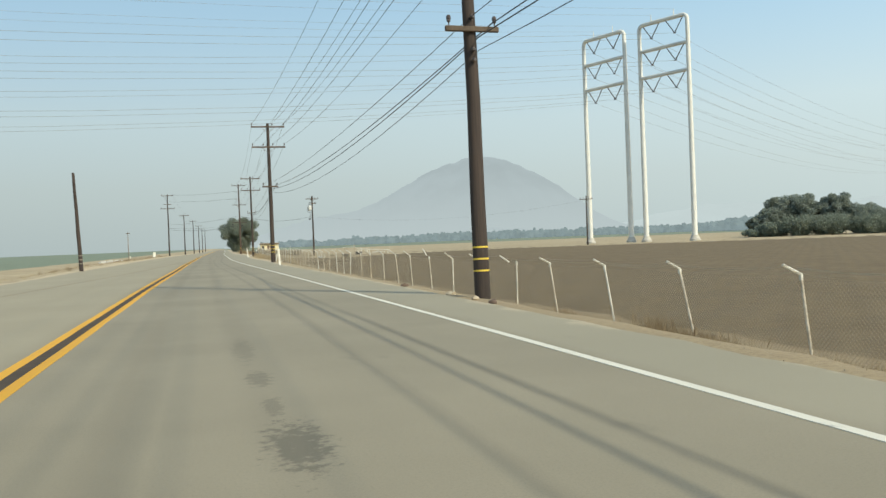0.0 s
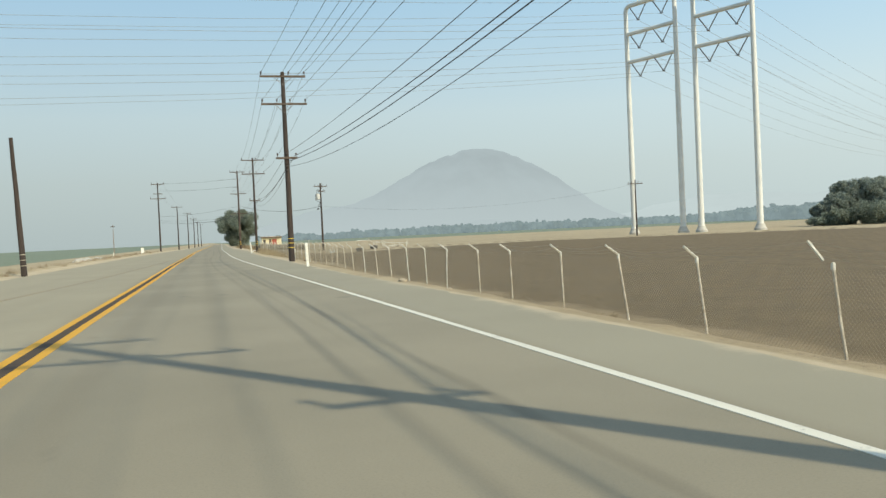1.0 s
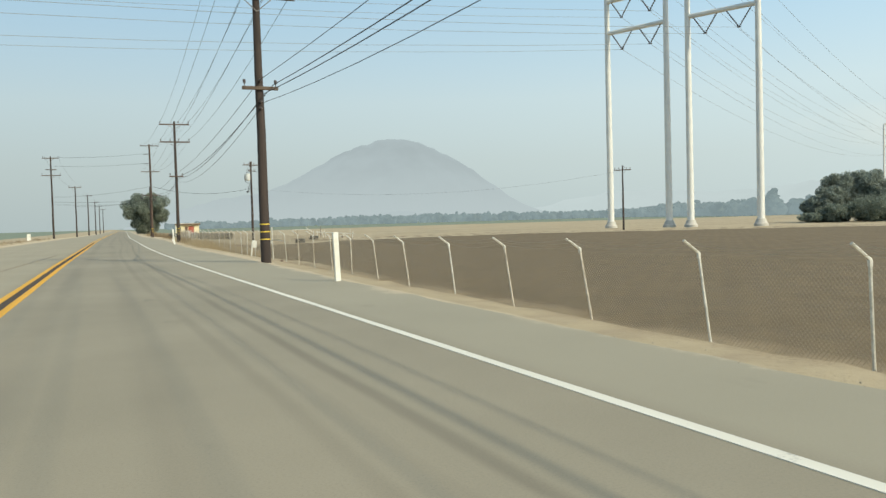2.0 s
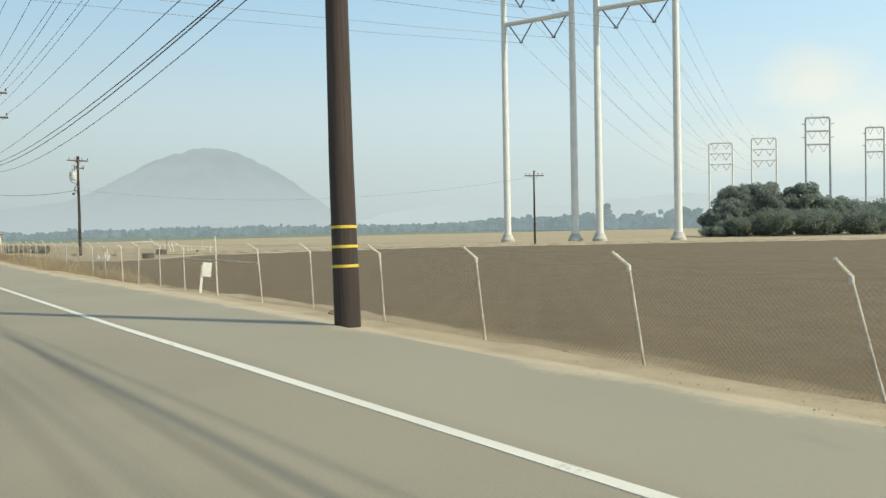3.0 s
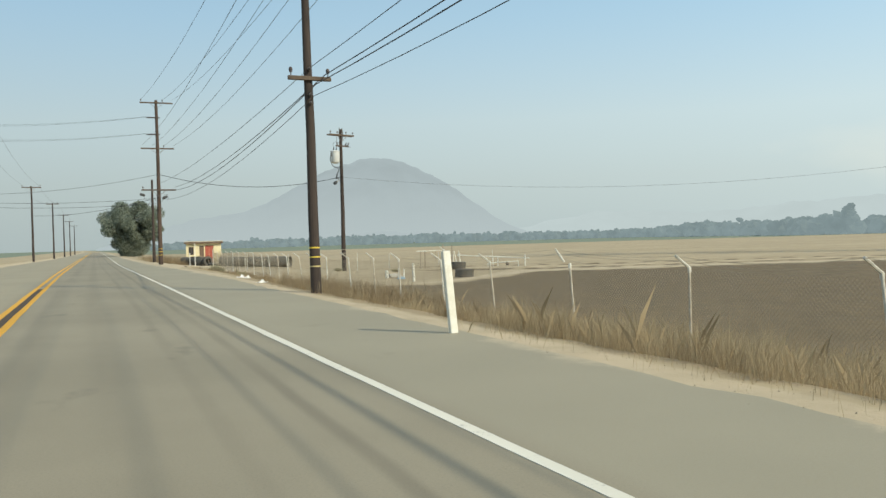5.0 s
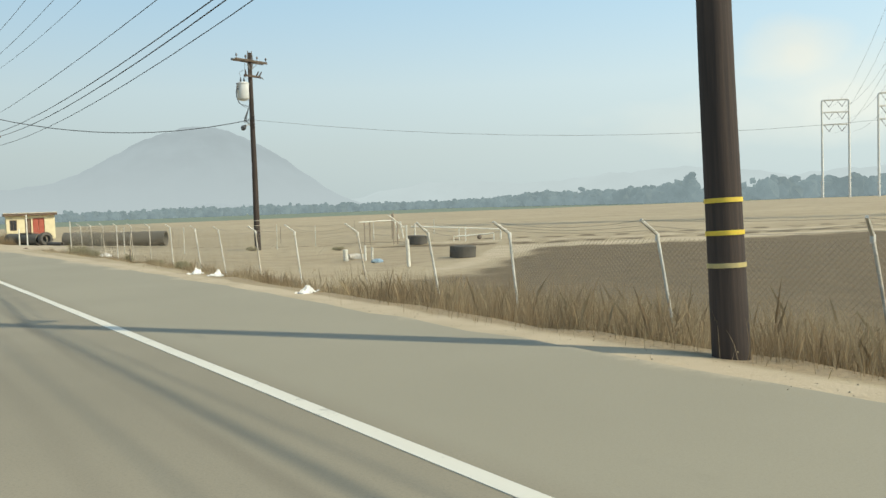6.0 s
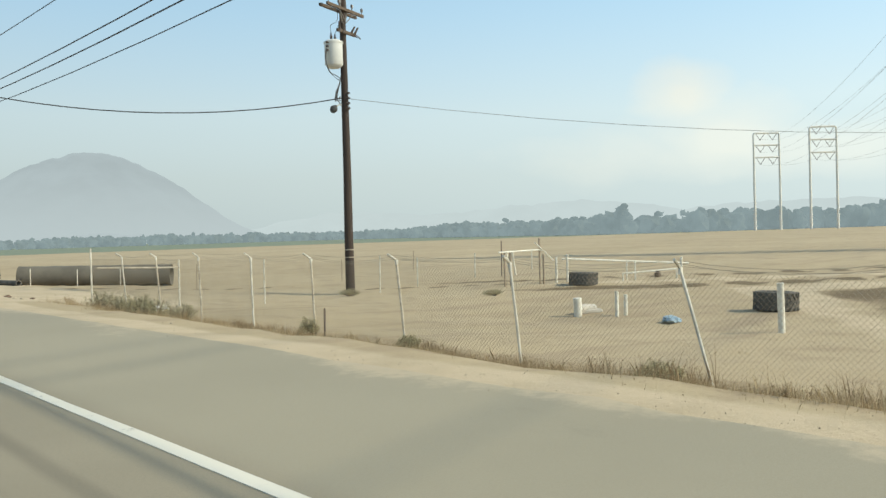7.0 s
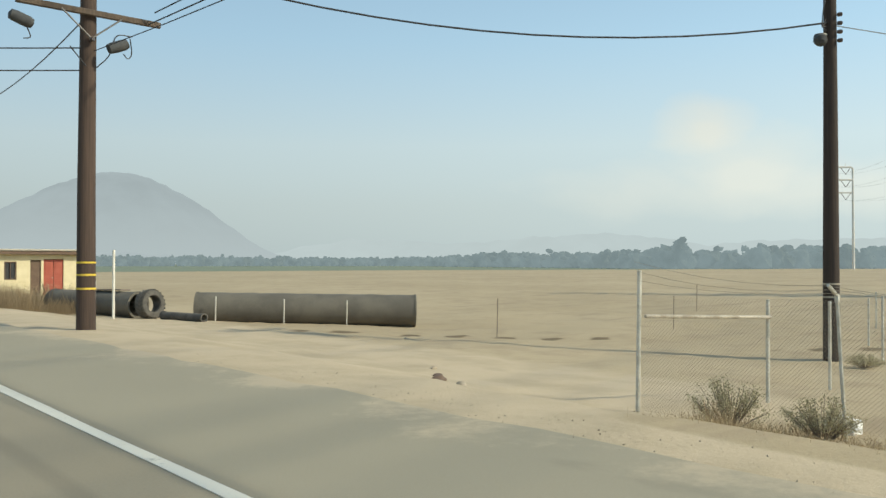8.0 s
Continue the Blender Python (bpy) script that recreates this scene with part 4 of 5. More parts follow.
for px in (-0.95, 0.95):
    overhead([(x + px, y - 0.1, h + 0.05 + land(x, y)) for x, y, h, _ in WEST], 0.009, WIRE, "thin power line along the far side of the road", 0.8, 4)

# ------------------------------------------------------------ the transformer pole and the lone pole in the field
tpole = build_pole(T_AT[0], T_AT[1], land(*T_AT), 11.75, ((11.25, 1.25, (-1.15, -0.45, 0.45, 1.15)), (10.35, 0.62, ())), "dark wooden pole with a grey transformer in the yard", ((1.75, BAND_GREY), (1.45, BAND_GREY)), 0.19, (0, 0), rz=20, pins=((-0.06, 7.95), (-0.06, 7.75), (-0.06, 7.55), (-0.06, 7.35)))
bm = bmesh.new()
add_box(bm, pose(0, 0.17, 11.25), 2.5, 0.095, 0.12, 0.012)
part("crossarm", bm, ARM_WOOD, tpole, "weathered brown crossarm")
bm = bmesh.new()
add_lathe(bm, pose(-0.52, 0.10, 9.0), [(0.22, -0.10), (0.32, -0.02), (0.355, 0.03), (0.355, 0.84), (0.38, 0.85), (0.38, 0.91), (0.27, 0.98), (0.08, 1.00)], 20)
can = part("transformer", bm, CAN, tpole, "pale grey cylindrical transformer can")
for dx in (-0.66, -0.40):
    bm = bmesh.new()
    add_lathe(bm, pose(dx, 0.10, 9.94), [(0.03, 0), (0.06, 0.06), (0.035, 0.10), (0.06, 0.16), (0.03, 0.22), (0.03, 0.3)], 8)
    part("bushing", bm, CERAMIC, can, "dark porcelain bushing")
for z in (9.55, 9.70, 9.85):
    bm = bmesh.new()
    add_lathe(bm, pose(-0.85, 0.12, z, 0, -90, 0), [(0.02, -0.02), (0.05, 0.02), (0.03, 0.06), (0.05, 0.10), (0.02, 0.13)], 8)
    part("bushing", bm, CERAMIC, can, "dark porcelain bushing")
bm = bmesh.new()
add_box(bm, pose(-0.2, 0.06, 9.5), 0.22, 0.1, 0.5, 0.02)
part("bracket", bm, STEEL, tpole, "steel hanger bracket")
for pts, r in ((((-0.96, 0.12, 9.70), (-1.02, 0.14, 9.2), (-0.82, 0.12, 8.72), (-0.40, 0.08, 8.62), (-0.14, 0.05, 8.52)), 0.016), (((-0.96, 0.12, 9.55), (-0.98, 0.14, 9.1), (-0.70, 0.12, 8.66), (-0.14, 0.05, 8.42)), 0.014), (((-0.66, 0.10, 10.24), (-0.80, 0.0, 10.5), (-0.5, -0.1, 10.75), (-0.55, -0.15, 11.3)), 0.010), (((-0.40, 0.10, 10.24), (-0.30, 0.0, 10.6), (-0.42, -0.15, 10.5)), 0.010)):
    bm = bmesh.new()
    add_tube(bm, looped(pts), r, 6)
    part("lead", bm, WIRE, tpole, "black lead")
# fuse cutouts that stand out from the small arm, and two braced horns at the top
for x, s_ in ((-0.50, -1), (-0.25, -1), (0.32, 1), (0.55, 1)):
    bm = bmesh.new()
    add_tube(bm, [(x, -0.2, 10.40), (x + s_ * 0.12, -0.28, 10.66)], [0.05, 0.035], 7)
    add_tube(bm, [(x + s_ * 0.02, -0.26, 10.36), (x + s_ * 0.20, -0.34, 10.22)], 0.022, 6)
    part("cutout", bm, CERAMIC, tpole, "fuse cutout")
for s_ in (-1, 1):
    bm = bmesh.new()
    add_tube(bm, looped([(s_ * 0.08, -0.05, 10.75), (s_ * 0.20, -0.05, 11.15), (s_ * 0.14, -0.05, 11.85)]), 0.035, 7)
    part("horn", bm, BRACE, tpole, "bent steel horn")
bm = bmesh.new()
add_tube(bm, looped([(-0.1, 0.04, 7.50), (-0.24, 0.10, 7.50), (-0.36, 0.14, 7.42)]), 0.022, 6)
part("lamp_arm", bm, STEEL, tpole, "short lamp arm")
bm = bmesh.new()
add_lathe(bm, pose(-0.48, 0.18, 7.34, 0, 62, 20), [(0.04, 0.26), (0.075, 0.20), (0.115, 0.05), (0.150, -0.08), (0.135, -0.20), (0.05, -0.26)], 14)
part("lamp_head", bm, CLOSURE, tpole, "small grey lamp head")
for k in range(6):
    bm = bmesh.new()
    add_tube(bm, looped([(-0.12 - 0.015 * k, 0.05, 8.75 - 0.08 * k), (-0.22 - 0.045 * k, 0.09, 8.25 - 0.05 * k), (-0.34 - 0.03 * k, 0.12, 7.75 - 0.03 * k), (-0.14, 0.06, 7.42 + 0.09 * k)]), 0.010, 5)
    part("drip_loop", bm, WIRE, tpole, "black service loop")
build_pole(64.2, 133.4, land(64.2, 133.4), 8.6, ((8.0, 1.15, (-1.0, -0.5, 0.5, 1.0)),), "slim wooden pole with one crossarm on the field", (), 0.14, (0, 0), rz=-30, pins=((0.0, 8.4), (0.14, 8.5), (0.3, 8.3)))

# ------------------------------------------------------------ roadside fence
POST_Y = (1.5, 4.3, 7.29, 10.06, 12.63, 15.23, 17.27, 20.2, 22.75, 25.56, 28.37, 30.84, 33.34, 36.35, 38.83, 41.84, 44.53, 47.24, 50.28, 53.16, 56.11, 59.38, 62.23, 65.11, 68.45, 71.66, 74.81, 77.89, 81.05, 84.03, 86.7, 89.36, 92.03, 95.03, 97.34, 100.45, 103.5, 106.6, 109.75, 112.89, 115.51, 118.4, 120.55, 123.06, 125.75, 127.89, 130.48, 133.76, 136.46, 139.72, 142.08, 144.79, 147.31, 149.83, 152.07, 154.46, 156.81, 159.04, 161.4)
elbow_z = soft_curve(((-10, 0.65), (22, 0.67), (30, 0.75), (46, 0.76), (60, 0.72), (72, 0.84), (120, 0.86), (132, 0.82), (139, 0.79), (146, 0.90), (154, 0.95), (175, 0.97)), 2)


def sag_strip(verts, faces, a, b, r):
    """A thin three-sided wire."""
    a, b = np.array(a, float), np.array(b, float)
    d = (b - a) / np.linalg.norm(b - a)
    u = np.cross(d, (0.3, 0.2, 0.93))
    u /= np.linalg.norm(u)
    w = np.cross(d, u)
    i = len(verts)
    for p in (a, b):
        for k in range(3):
            g = k * math.tau / 3
            verts.append(tuple(p + (u * math.cos(g) + w * math.sin(g)) * r))
    faces += [(i, i + 1, i + 4, i + 3), (i + 1, i + 2, i + 5, i + 4), (i + 2, i, i + 3, i + 5)]


def chain_link(parent, p, q, low_p, low_q, top_p, top_q, pitch=0.066, r=0.00095):
    """One panel of woven wire between two posts."""
    p, q = np.array(p, float), np.array(q, float)
    length = np.linalg.norm(q - p)
    verts, faces = [], []
    n = int(length / pitch)
    h = ((top_p - low_p) + (top_q - low_q)) / 2
    run = h

    def at(s, z01):
        s01 = min(max(s / length, 0), 1)
        xy = p + (q - p) * s01
        belly = 0.05 * math.sin(math.pi * s01) * math.sin(math.pi * z01)
        z = (low_p + (low_q - low_p) * s01) * (1 - z01) + (top_p + (top_q - top_p) * s01) * z01
        return (xy[0] + belly, xy[1], z)

    for k in range(-int(run / pitch), n + 1):
        for way in (1, -1):
            s0, s1, z0, z1 = k * pitch, k * pitch + run, 0.0, 1.0
            if s0 < 0:
                z0, s0 = -s0 / run, 0.0
            if s1 > length:
                z1, s1 = z0 + (length - s0) / run, length
            if z1 - z0 < 0.03:
                continue
            a, b = (s0, s1) if way > 0 else (length - s0, length - s1)
            sag_strip(verts, faces, at(a, z0), at(b, z1), r)
    ob = raw("mesh_panel", verts, faces, MESH_STEEL)
    ob.parent = parent
    return ob


def build_fence():
    rng = random.Random(4)
    fence = thing("chain_link_fence", 0, 0, 0, "old chain-link fence with bent barbed-wire arms and leaning posts", "fence")
    tops, tips = [], []
    for i, y in enumerate(POST_Y):
        x, ez = float(fence_x(y)), float(elbow_z(y))
        low = land(x, y)
        tall = i in (28, len(POST_Y) - 1)
        lean_y = 0.0 if i == 6 else rng.gauss(0, 0.05) + float(np.interp(y, (0, 7, 10, 16, 20, 30, 34, 42, 46, 50, 60, 66, 72, 95, 105, 118, 124, 137, 139.7, 142, 145, 150), (0.2, 0.22, 0.38, 0.36, 0.16, 0.2, 0.08, 0.08, 0.2, 0.4, 0.45, 0.3, 0.1, 0.06, 0.17, 0.2, 0.28, 0.28, 0.55, 0.35, 0.18, 0.04)))
        lean_x = rng.gauss(0, 0.03)
        kink = rng.gauss(0, 0.025)
        foot = Vector((x + lean_x, y - lean_y, low - 0.12))
        head = Vector((x, y, ez))
        if tall:
            head = Vector((x, y, 1.21))
        bm = bmesh.new()
        mid = foot.lerp(head, 0.5) + Vector((kink, kink, 0))
        add_tube(bm, [foot, foot.lerp(mid, 0.5) + Vector((kink * 0.5, 0, 0)), mid, head], 0.019 if not tall else 0.027, 8)
        post = part("post", bm, RUSTY if rng.random() < 0.5 else STEEL, fence)
        tops.append(Vector((x, y, ez)))
        out = float(np.interp(y, (132, 140), (1.0, 0.62)))
        tip = head + Vector((-0.25 * out, rng.gauss(0, 0.03), (0.15 if y < 16 else 0.20) * out))
        if not tall:
            hang = i in (9, 38)
            a = head + Vector((0, 0, 0.02))
            if hang:
                a, tip = head + Vector((-0.05, 0.10, 0.06)), head + Vector((-0.16, 0.22, 0.30))
            if i == 6:
                a, tip = head + Vector((0.0, 0.5, 0.0)), head + Vector((-0.2, 0.62, 0.17))
            bm = bmesh.new()
            add_tube(bm, [a, a.lerp(tip, 0.5), tip], [0.021, 0.021, 0.019], 6)
            part("barb_arm", bm, STEEL, post, "angled barbed-wire arm")
            bm = bmesh.new()
            add_lathe(bm, Matrix.Translation(head), [(0.026, -0.05), (0.027, 0.02), (0.015, 0.04)], 8)
            part("cap", bm, STEEL, post, "cast post cap")
        tips.append(tip)
    for i in range(len(tops) - 1):
        a, b = tops[i], tops[i + 1]
        la, lb = land(a.x, a.y) + 0.03, land(b.x, b.y) + 0.03
        chain_link(fence, (a.x + 0.035, a.y), (b.x + 0.035, b.y), la, lb, a.z - 0.03, b.z - 0.03, pitch=0.066 if a.y < 151 else 0.045, r=0.0007 if 124 <= a.y < 136 else 0.0014)
    for k in range(3):
        verts, faces = [], []
        for i in range(len(tops) - 1):
            p, q = tops[i].lerp(tips[i], 0.35 + 0.3 * k), tops[i + 1].lerp(tips[i + 1], 0.35 + 0.3 * k)
            dip = rng.uniform(0.02, 0.10)
            pts = sagging(p, q, dip, 5)
            for a, b in zip(pts, pts[1:]):
                sag_strip(verts, faces, a, b, 0.0028)
        ob = raw("barbed_wire", verts, faces, MESH_STEEL)
        ob.parent = fence
    # braced bays
    for a, b, z in ((27, 28, 0.53), (28, 29, 0.53)):
        bm = bmesh.new()
        p, q = tops[a], tops[b]
        add_tube(bm, [(p.x, p.y, z), (q.x, q.y, z + 0.02)], 0.024, 8)
        part("brace_rail", bm, RUSTY, fence, "horizontal brace rail")
    # the return of the fence from its end post into the yard
    ends = [Vector((8.9, 161.5, 0.65)), Vector((11.2, 161.1, 0.80)), Vector((14.5, 161.75, 0.66)), Vector((20.6, 163.3, 0.55)), Vector((24.0, 165.0, 0.35)), Vector((29.5, 167.0, 0.35)), Vector((36.0, 169.0, 0.35))]
    for i, p in enumerate(ends):
        if i:
            bm = bmesh.new()
            add_tube(bm, [(p.x, p.y, land(p.x, p.y) - 0.1), (p.x + 0.02, p.y, p.z)], 0.028, 8)
            part("post", bm, STEEL, fence)
    bm = bmesh.new()
    add_tube(bm, [(8.9, 161.45, 0.65), (11.2, 161.05, 0.56)], 0.024, 8)
    part("brace_rail", bm, RUSTY, fence, "horizontal brace rail")
    return fence


build_fence()

# ------------------------------------------------------------ pump house


def build_house():
    house = thing("pump_house", 11.7, 205.9, land(13, 203) - 0.02, "small cream pump house with a red door and flat roof", "shed", rz=-6)
    w, d, h = 4.25, 3.4, 2.30
    # front wall with its openings left free, in courses round them
    holes = ((0.35, 0.85, 0.95, 1.85), (1.60, 2.15, 0.0, 2.0), (2.28, 3.32, 0.0, 2.05))
    bm = bmesh.new()
    xs = sorted({0.0, w, *[v for q in holes for v in q[:2]]})
    for a, b in zip(xs, xs[1:]):
        mid, z0 = (a + b) / 2, 0.0
        for x0, x1, lo, hi in holes:
            if x0 < mid < x1:
                if lo > z0:
                    add_box(bm, pose(mid, 0.09, (z0 + lo) / 2), b - a, 0.18, lo - z0)
                z0 = hi
        add_box(bm, pose(mid, 0.09, (z0 + h) / 2), b - a, 0.18, h - z0)
    part("front_wall", bm, CREAM, house)
    for x in (0.09, w - 0.09):
        bm = bmesh.new()
        add_box(bm, pose(x, d / 2 + 0.09, h / 2), 0.18, d - 0.18, h, 0.01)
        part("side_wall", bm, CREAM, house)
    bm = bmesh.new()
    add_box(bm, pose(w / 2, d + 0.09, h / 2), w, 0.18, h, 0.01)
    part("back_wall", bm, CREAM, house)
    bm = bmesh.new()
    add_box(bm, pose(w / 2, d / 2, h + 0.20, -1.5, 0, 0), w + 0.5, d + 0.9, 0.10, 0.02)
    roof = part("roof", bm, ROOF, house, "pale flat roof")
    for y, sx, sy in ((-0.36, w + 0.44, 0.05), (d + 0.38, w + 0.44, 0.05)):
        bm = bmesh.new()
        add_box(bm, pose(w / 2, y, h + 0.09), sx, sy, 0.17, 0.01)
        part("fascia", bm, EAVE, roof, "brown fascia board")
    for x in (-0.19, w + 0.19):
        bm = bmesh.new()
        add_box(bm, pose(x, d / 2, h + 0.09), 0.05, d + 0.68, 0.17, 0.01)
        part("fascia", bm, EAVE, roof, "brown fascia board")
    bm = bmesh.new()
    for k in range(2):
        add_box(bm, pose(2.54 + k * 0.52, 0.10, 1.02), 0.50, 0.06, 2.0, 0.01)
        for z in (0.5, 1.5):
            add_box(bm, pose(2.54 + k * 0.52, 0.06, z), 0.34, 0.03, 0.7, 0.01)
    door = part("door", bm, RED, house, "faded red double door")
    bm = bmesh.new()
    add_lathe(bm, pose(2.74, 0.03, 1.0, 90, 0, 0), [(0.02, 0), (0.035, 0.02), (0.03, 0.06)], 8)
    part("handle", bm, STEEL, door, "metal door knob")
    bm = bmesh.new()
    add_box(bm, pose(1.875, 0.11, 1.0), 0.53, 0.05, 1.98, 0.01)
    part("door", bm, EAVE, house, "dark brown plank door")
    bm = bmesh.new()
    for x, z, sx, sz in ((0.6, 0.92, 0.60, 0.06), (0.6, 1.88, 0.60, 0.06), (0.32, 1.4, 0.06, 1.0), (0.88, 1.4, 0.06, 1.0), (0.6, 1.4, 0.04, 0.9)):
        add_box(bm, pose(x, 0.02, z), sx, 0.06, sz, 0.005)
    frame_ob = part("window_frame", bm, EAVE, house, "brown window frame")
    bm = bmesh.new()
    add_box(bm, pose(0.6, 0.09, 1.4), 0.5, 0.02, 0.9)
    part("pane", bm, GLASS_DARK, frame_ob, "dusty dark pane")


build_house()

# ------------------------------------------------------------ culvert pipes and tyres


def build_pipe(name, a, b, r, wall, label, mat):
    a, b = Vector(a), Vector(b)
    m = look(a, b)
    ln = (b - a).length
    pipe = new(name)
    pipe.matrix_world = m
    tagged(pipe, label, "pipe")
    rng = np.random.default_rng(int(ln * 100))
    n, sides = 24, 36
    bm = bmesh.new()
    rings = []
    for k in range(n + 1):
        dent = 1 + 0.012 * math.sin(k * 1.9) + rng.normal(0, 0.004)
        rings.append([bm.verts.new((r * dent * math.cos(q * math.tau / sides), r * (2 - dent) * math.sin(q * math.tau / sides), -ln * k / n)) for q in range(sides)])
    for p, q in zip(rings, rings[1:]):
        for i in range(sides):
            bm.faces.new((p[i], p[(i + 1) % sides], q[(i + 1) % sides], q[i]))
    part("shell", bm, mat, pipe)
    bm = bmesh.new()
    add_tube(bm, [(0, 0, -0.004), (0, 0, -ln + 0.004)], r - wall, 36, False)
    part("lining", bm, CULVERT_IN, pipe, "dark inside of the pipe")
    for z in (0.0, -ln):
        bm = bmesh.new()
        s = 0.03 if z < 0 else -0.03
        add_lathe(bm, pose(0, 0, z), [(r - wall, s), (r - wall - 0.005, 0), (r + 0.022, 0), (r + 0.02, s * 2)], 36)
        for f in [f for f in bm.faces if len(f.verts) > 4]:
            bm.faces.remove(f)
        part("rim", bm, mat, pipe, "rolled rim")
    return pipe


build_pipe("culvert_pipe", (12.3, 181.8, -0.18), (18.3, 177.6, -0.30), 0.53, 0.05, "long dark weathered culvert pipe lying on the dirt", CULVERT)
build_pipe("culvert_pipe", (9.5, 187.6, -0.06), (11.0, 183.5, -0.10), 0.44, 0.05, "shorter dark culvert pipe lying behind the corner pole", CULVERT)
bm = bmesh.new()
add_box(bm, pose(0, 0, 0.025), 0.42, 2.1, 0.05, 0.008)
one("board", bm, GREY_WOOD, "weathered grey board laid along the culvert pipe", "board", pose(10.42, 185.1, 0.365, -1, 2, 20))
build_pipe("drain_pipe", (11.2, 181.9, -0.38), (11.75, 180.0, -0.40), 0.13, 0.02, "thin black drain pipe on the ground", RUBBER)


def build_tyre(m, r, width, label):
    """A tractor tyre: casing, rim bead and a row of lugs."""
    tyre = new("tractor_tyre")
    tyre.matrix_world = m
    tagged(tyre, label, "tyre", "old tractor tyres")
    bm = bmesh.new()
    sides = 40
    prof = [(0.55, 0.36), (0.60, 0.47), (0.78, 0.50), (0.92, 0.45), (0.965, 0.25), (0.97, -0.25), (0.92, -0.45), (0.78, -0.50), (0.60, -0.47), (0.55, -0.36), (0.62, -0.25), (0.62, 0.25)]
    rings = [[bm.verts.new((a * r * math.cos(k * math.tau / sides), a * r * math.sin(k * math.tau / sides), b * width)) for k in range(sides)] for a, b in prof]
    for i in range(len(rings)):
        p, q = rings[i], rings[(i + 1) % len(rings)]
        for k in range(sides):
            bm.faces.new((p[k], p[(k + 1) % sides], q[(k + 1) % sides], q[k]))
    casing = part("casing", bm, RUBBER, tyre)
    bm = bmesh.new()
    add_box(bm, pose(0, 0, 0), 0.05 * r, 0.07, 0.62 * width, 0.008)
    lug = finish("lug", bm, RUBBER)
    for k in range(22):
        a = k * math.tau / 22
        for s in (-1, 1):
            ob = new("lug", lug)
            ob.parent = casing
            aa = a + (0.07 if s > 0 else -0.07)
            ob.matrix_local = pose(math.cos(aa) * r * 0.975, math.sin(aa) * r * 0.975, s * width * 0.20, 0, 0, math.degrees(aa)) @ pose(0, 0, 0, s * 38, 0, 0)
    return tyre


way = math.degrees(math.atan2(183.5 - 187.6, 11.0 - 9.5))
build_tyre(pose(11.2, 183.0, -0.06, 90, 0, way + 90) @ pose(0, 0, 0, -6, 0, 0), 0.50, 0.42, "worn tractor tyre leaning on the pipe end")
for x, y, r, w in ((23.4, 148.3, 0.62, 0.57), (27.7, 158.7, 0.60, 0.56)):
    build_tyre(pose(x, y, land(x, y) + w / 2 - 0.03, 2, 1.5, 30), r, w, "dark tractor tyre lying flat in the dusty yard")

# ------------------------------------------------------------ posts, pipes and scraps in the yard


def build_stake(name, x, y, h, r, mat, label, category="post", lean=(0, 0), square=False, group="", low=None):
    z = land(x, y) if low is None else low
    bm = bmesh.new()
    if square:
        add_box(bm, pose(0, 0, h / 2 - 0.1), r * 2, r * 1.2, h + 0.2, 0.008)
    else:
        add_lathe(bm, pose(0, 0, 0), [(r, -0.2), (r, h - 0.012), (r - 0.012, h)], 12)
    return one(name, bm, mat, label, category, pose(x, y, z, lean[0], lean[1], 8), group)


def white_marker(x, y, h, label, lean):
    build_stake("marker_post", x, y, h, 0.062, WHITE_POST, label, "marker post", lean, True, "roadside markers", -0.06)


white_marker(4.66, 56.6, 1.17, "white wooden marker post at the asphalt edge", (0, -2))
white_marker(4.68, 108.3, 1.27, "tall white wooden marker post at the asphalt edge", (0, -5))
build_stake("marker_post", 10.02, 183.1, 2.25, 0.045, WHITE_POST, "slim white post beside the culvert pipes", "post")
build_stake("marker_post", 9.58, 183.6, 1.2, 0.045, WHITE_POST, "slim white post beside the culvert pipes", "post")
build_stake("standpipe", 18.8, 145.9, 1.16, 0.080, WHITE_PIPE, "upright white irrigation standpipe", "pipe", (0, -2))
build_stake("standpipe", 19.25, 152.2, 0.55, 0.12, WHITE_PIPE, "short thick white standpipe stub", "pipe", (0, -3))
build_stake("standpipe", 19.75, 151.2, 0.72, 0.055, WHITE_PIPE, "thin white standpipe stub", "pipe", (0, 1))
build_stake("standpipe", 20.1, 151.15, 0.60, 0.055, WHITE_PIPE, "thin rusty-topped standpipe stub", "pipe", (0, 2))
bm = bmesh.new()
add_tube(bm, [(0, 0, 0.16), (0.35, 0.2, 0.18), (0.75, 0.35, 0.13)], [0.12, 0.12, 0.13], 12)
add_box(bm, pose(0.5, 0.25, 0.06), 0.8, 0.4, 0.14, 0.04)
one("pipe_fitting", bm, CONCRETE, "fallen pale pipe fitting in the dirt", "pipe", pose(19.5, 152.4, land(19.5, 152.4), 0, 0, -20))
# timber frame with a white crossbar
stand = thing("timber_stand", 25.3, 160.9, land(25.3, 160.9), "rough timber stand with a pale crossbar", "frame", rz=-7)
for x, y, h in ((0.0, 0.0, 1.44), (0.4, 0.10, 1.42), (1.95, 0.0, 1.95), (2.25, 0.1, 1.25)):
    bm = bmesh.new()
    add_box(bm, pose(x, y, h / 2 - 0.1), 0.065, 0.065, h + 0.2, 0.01)
    part("upright", bm, PALE_WOOD, stand)
bm = bmesh.new()
add_tube(bm, [(-0.35, -0.06, 1.42), (2.0, -0.06, 1.46)], 0.035, 8)
part("crossbar", bm, WHITE_PIPE, stand, "pale pipe laid across")
bm = bmesh.new()
add_tube(bm, [(1.6, -0.10, 1.78), (2.65, -0.10, 0.98)], 0.03, 8)
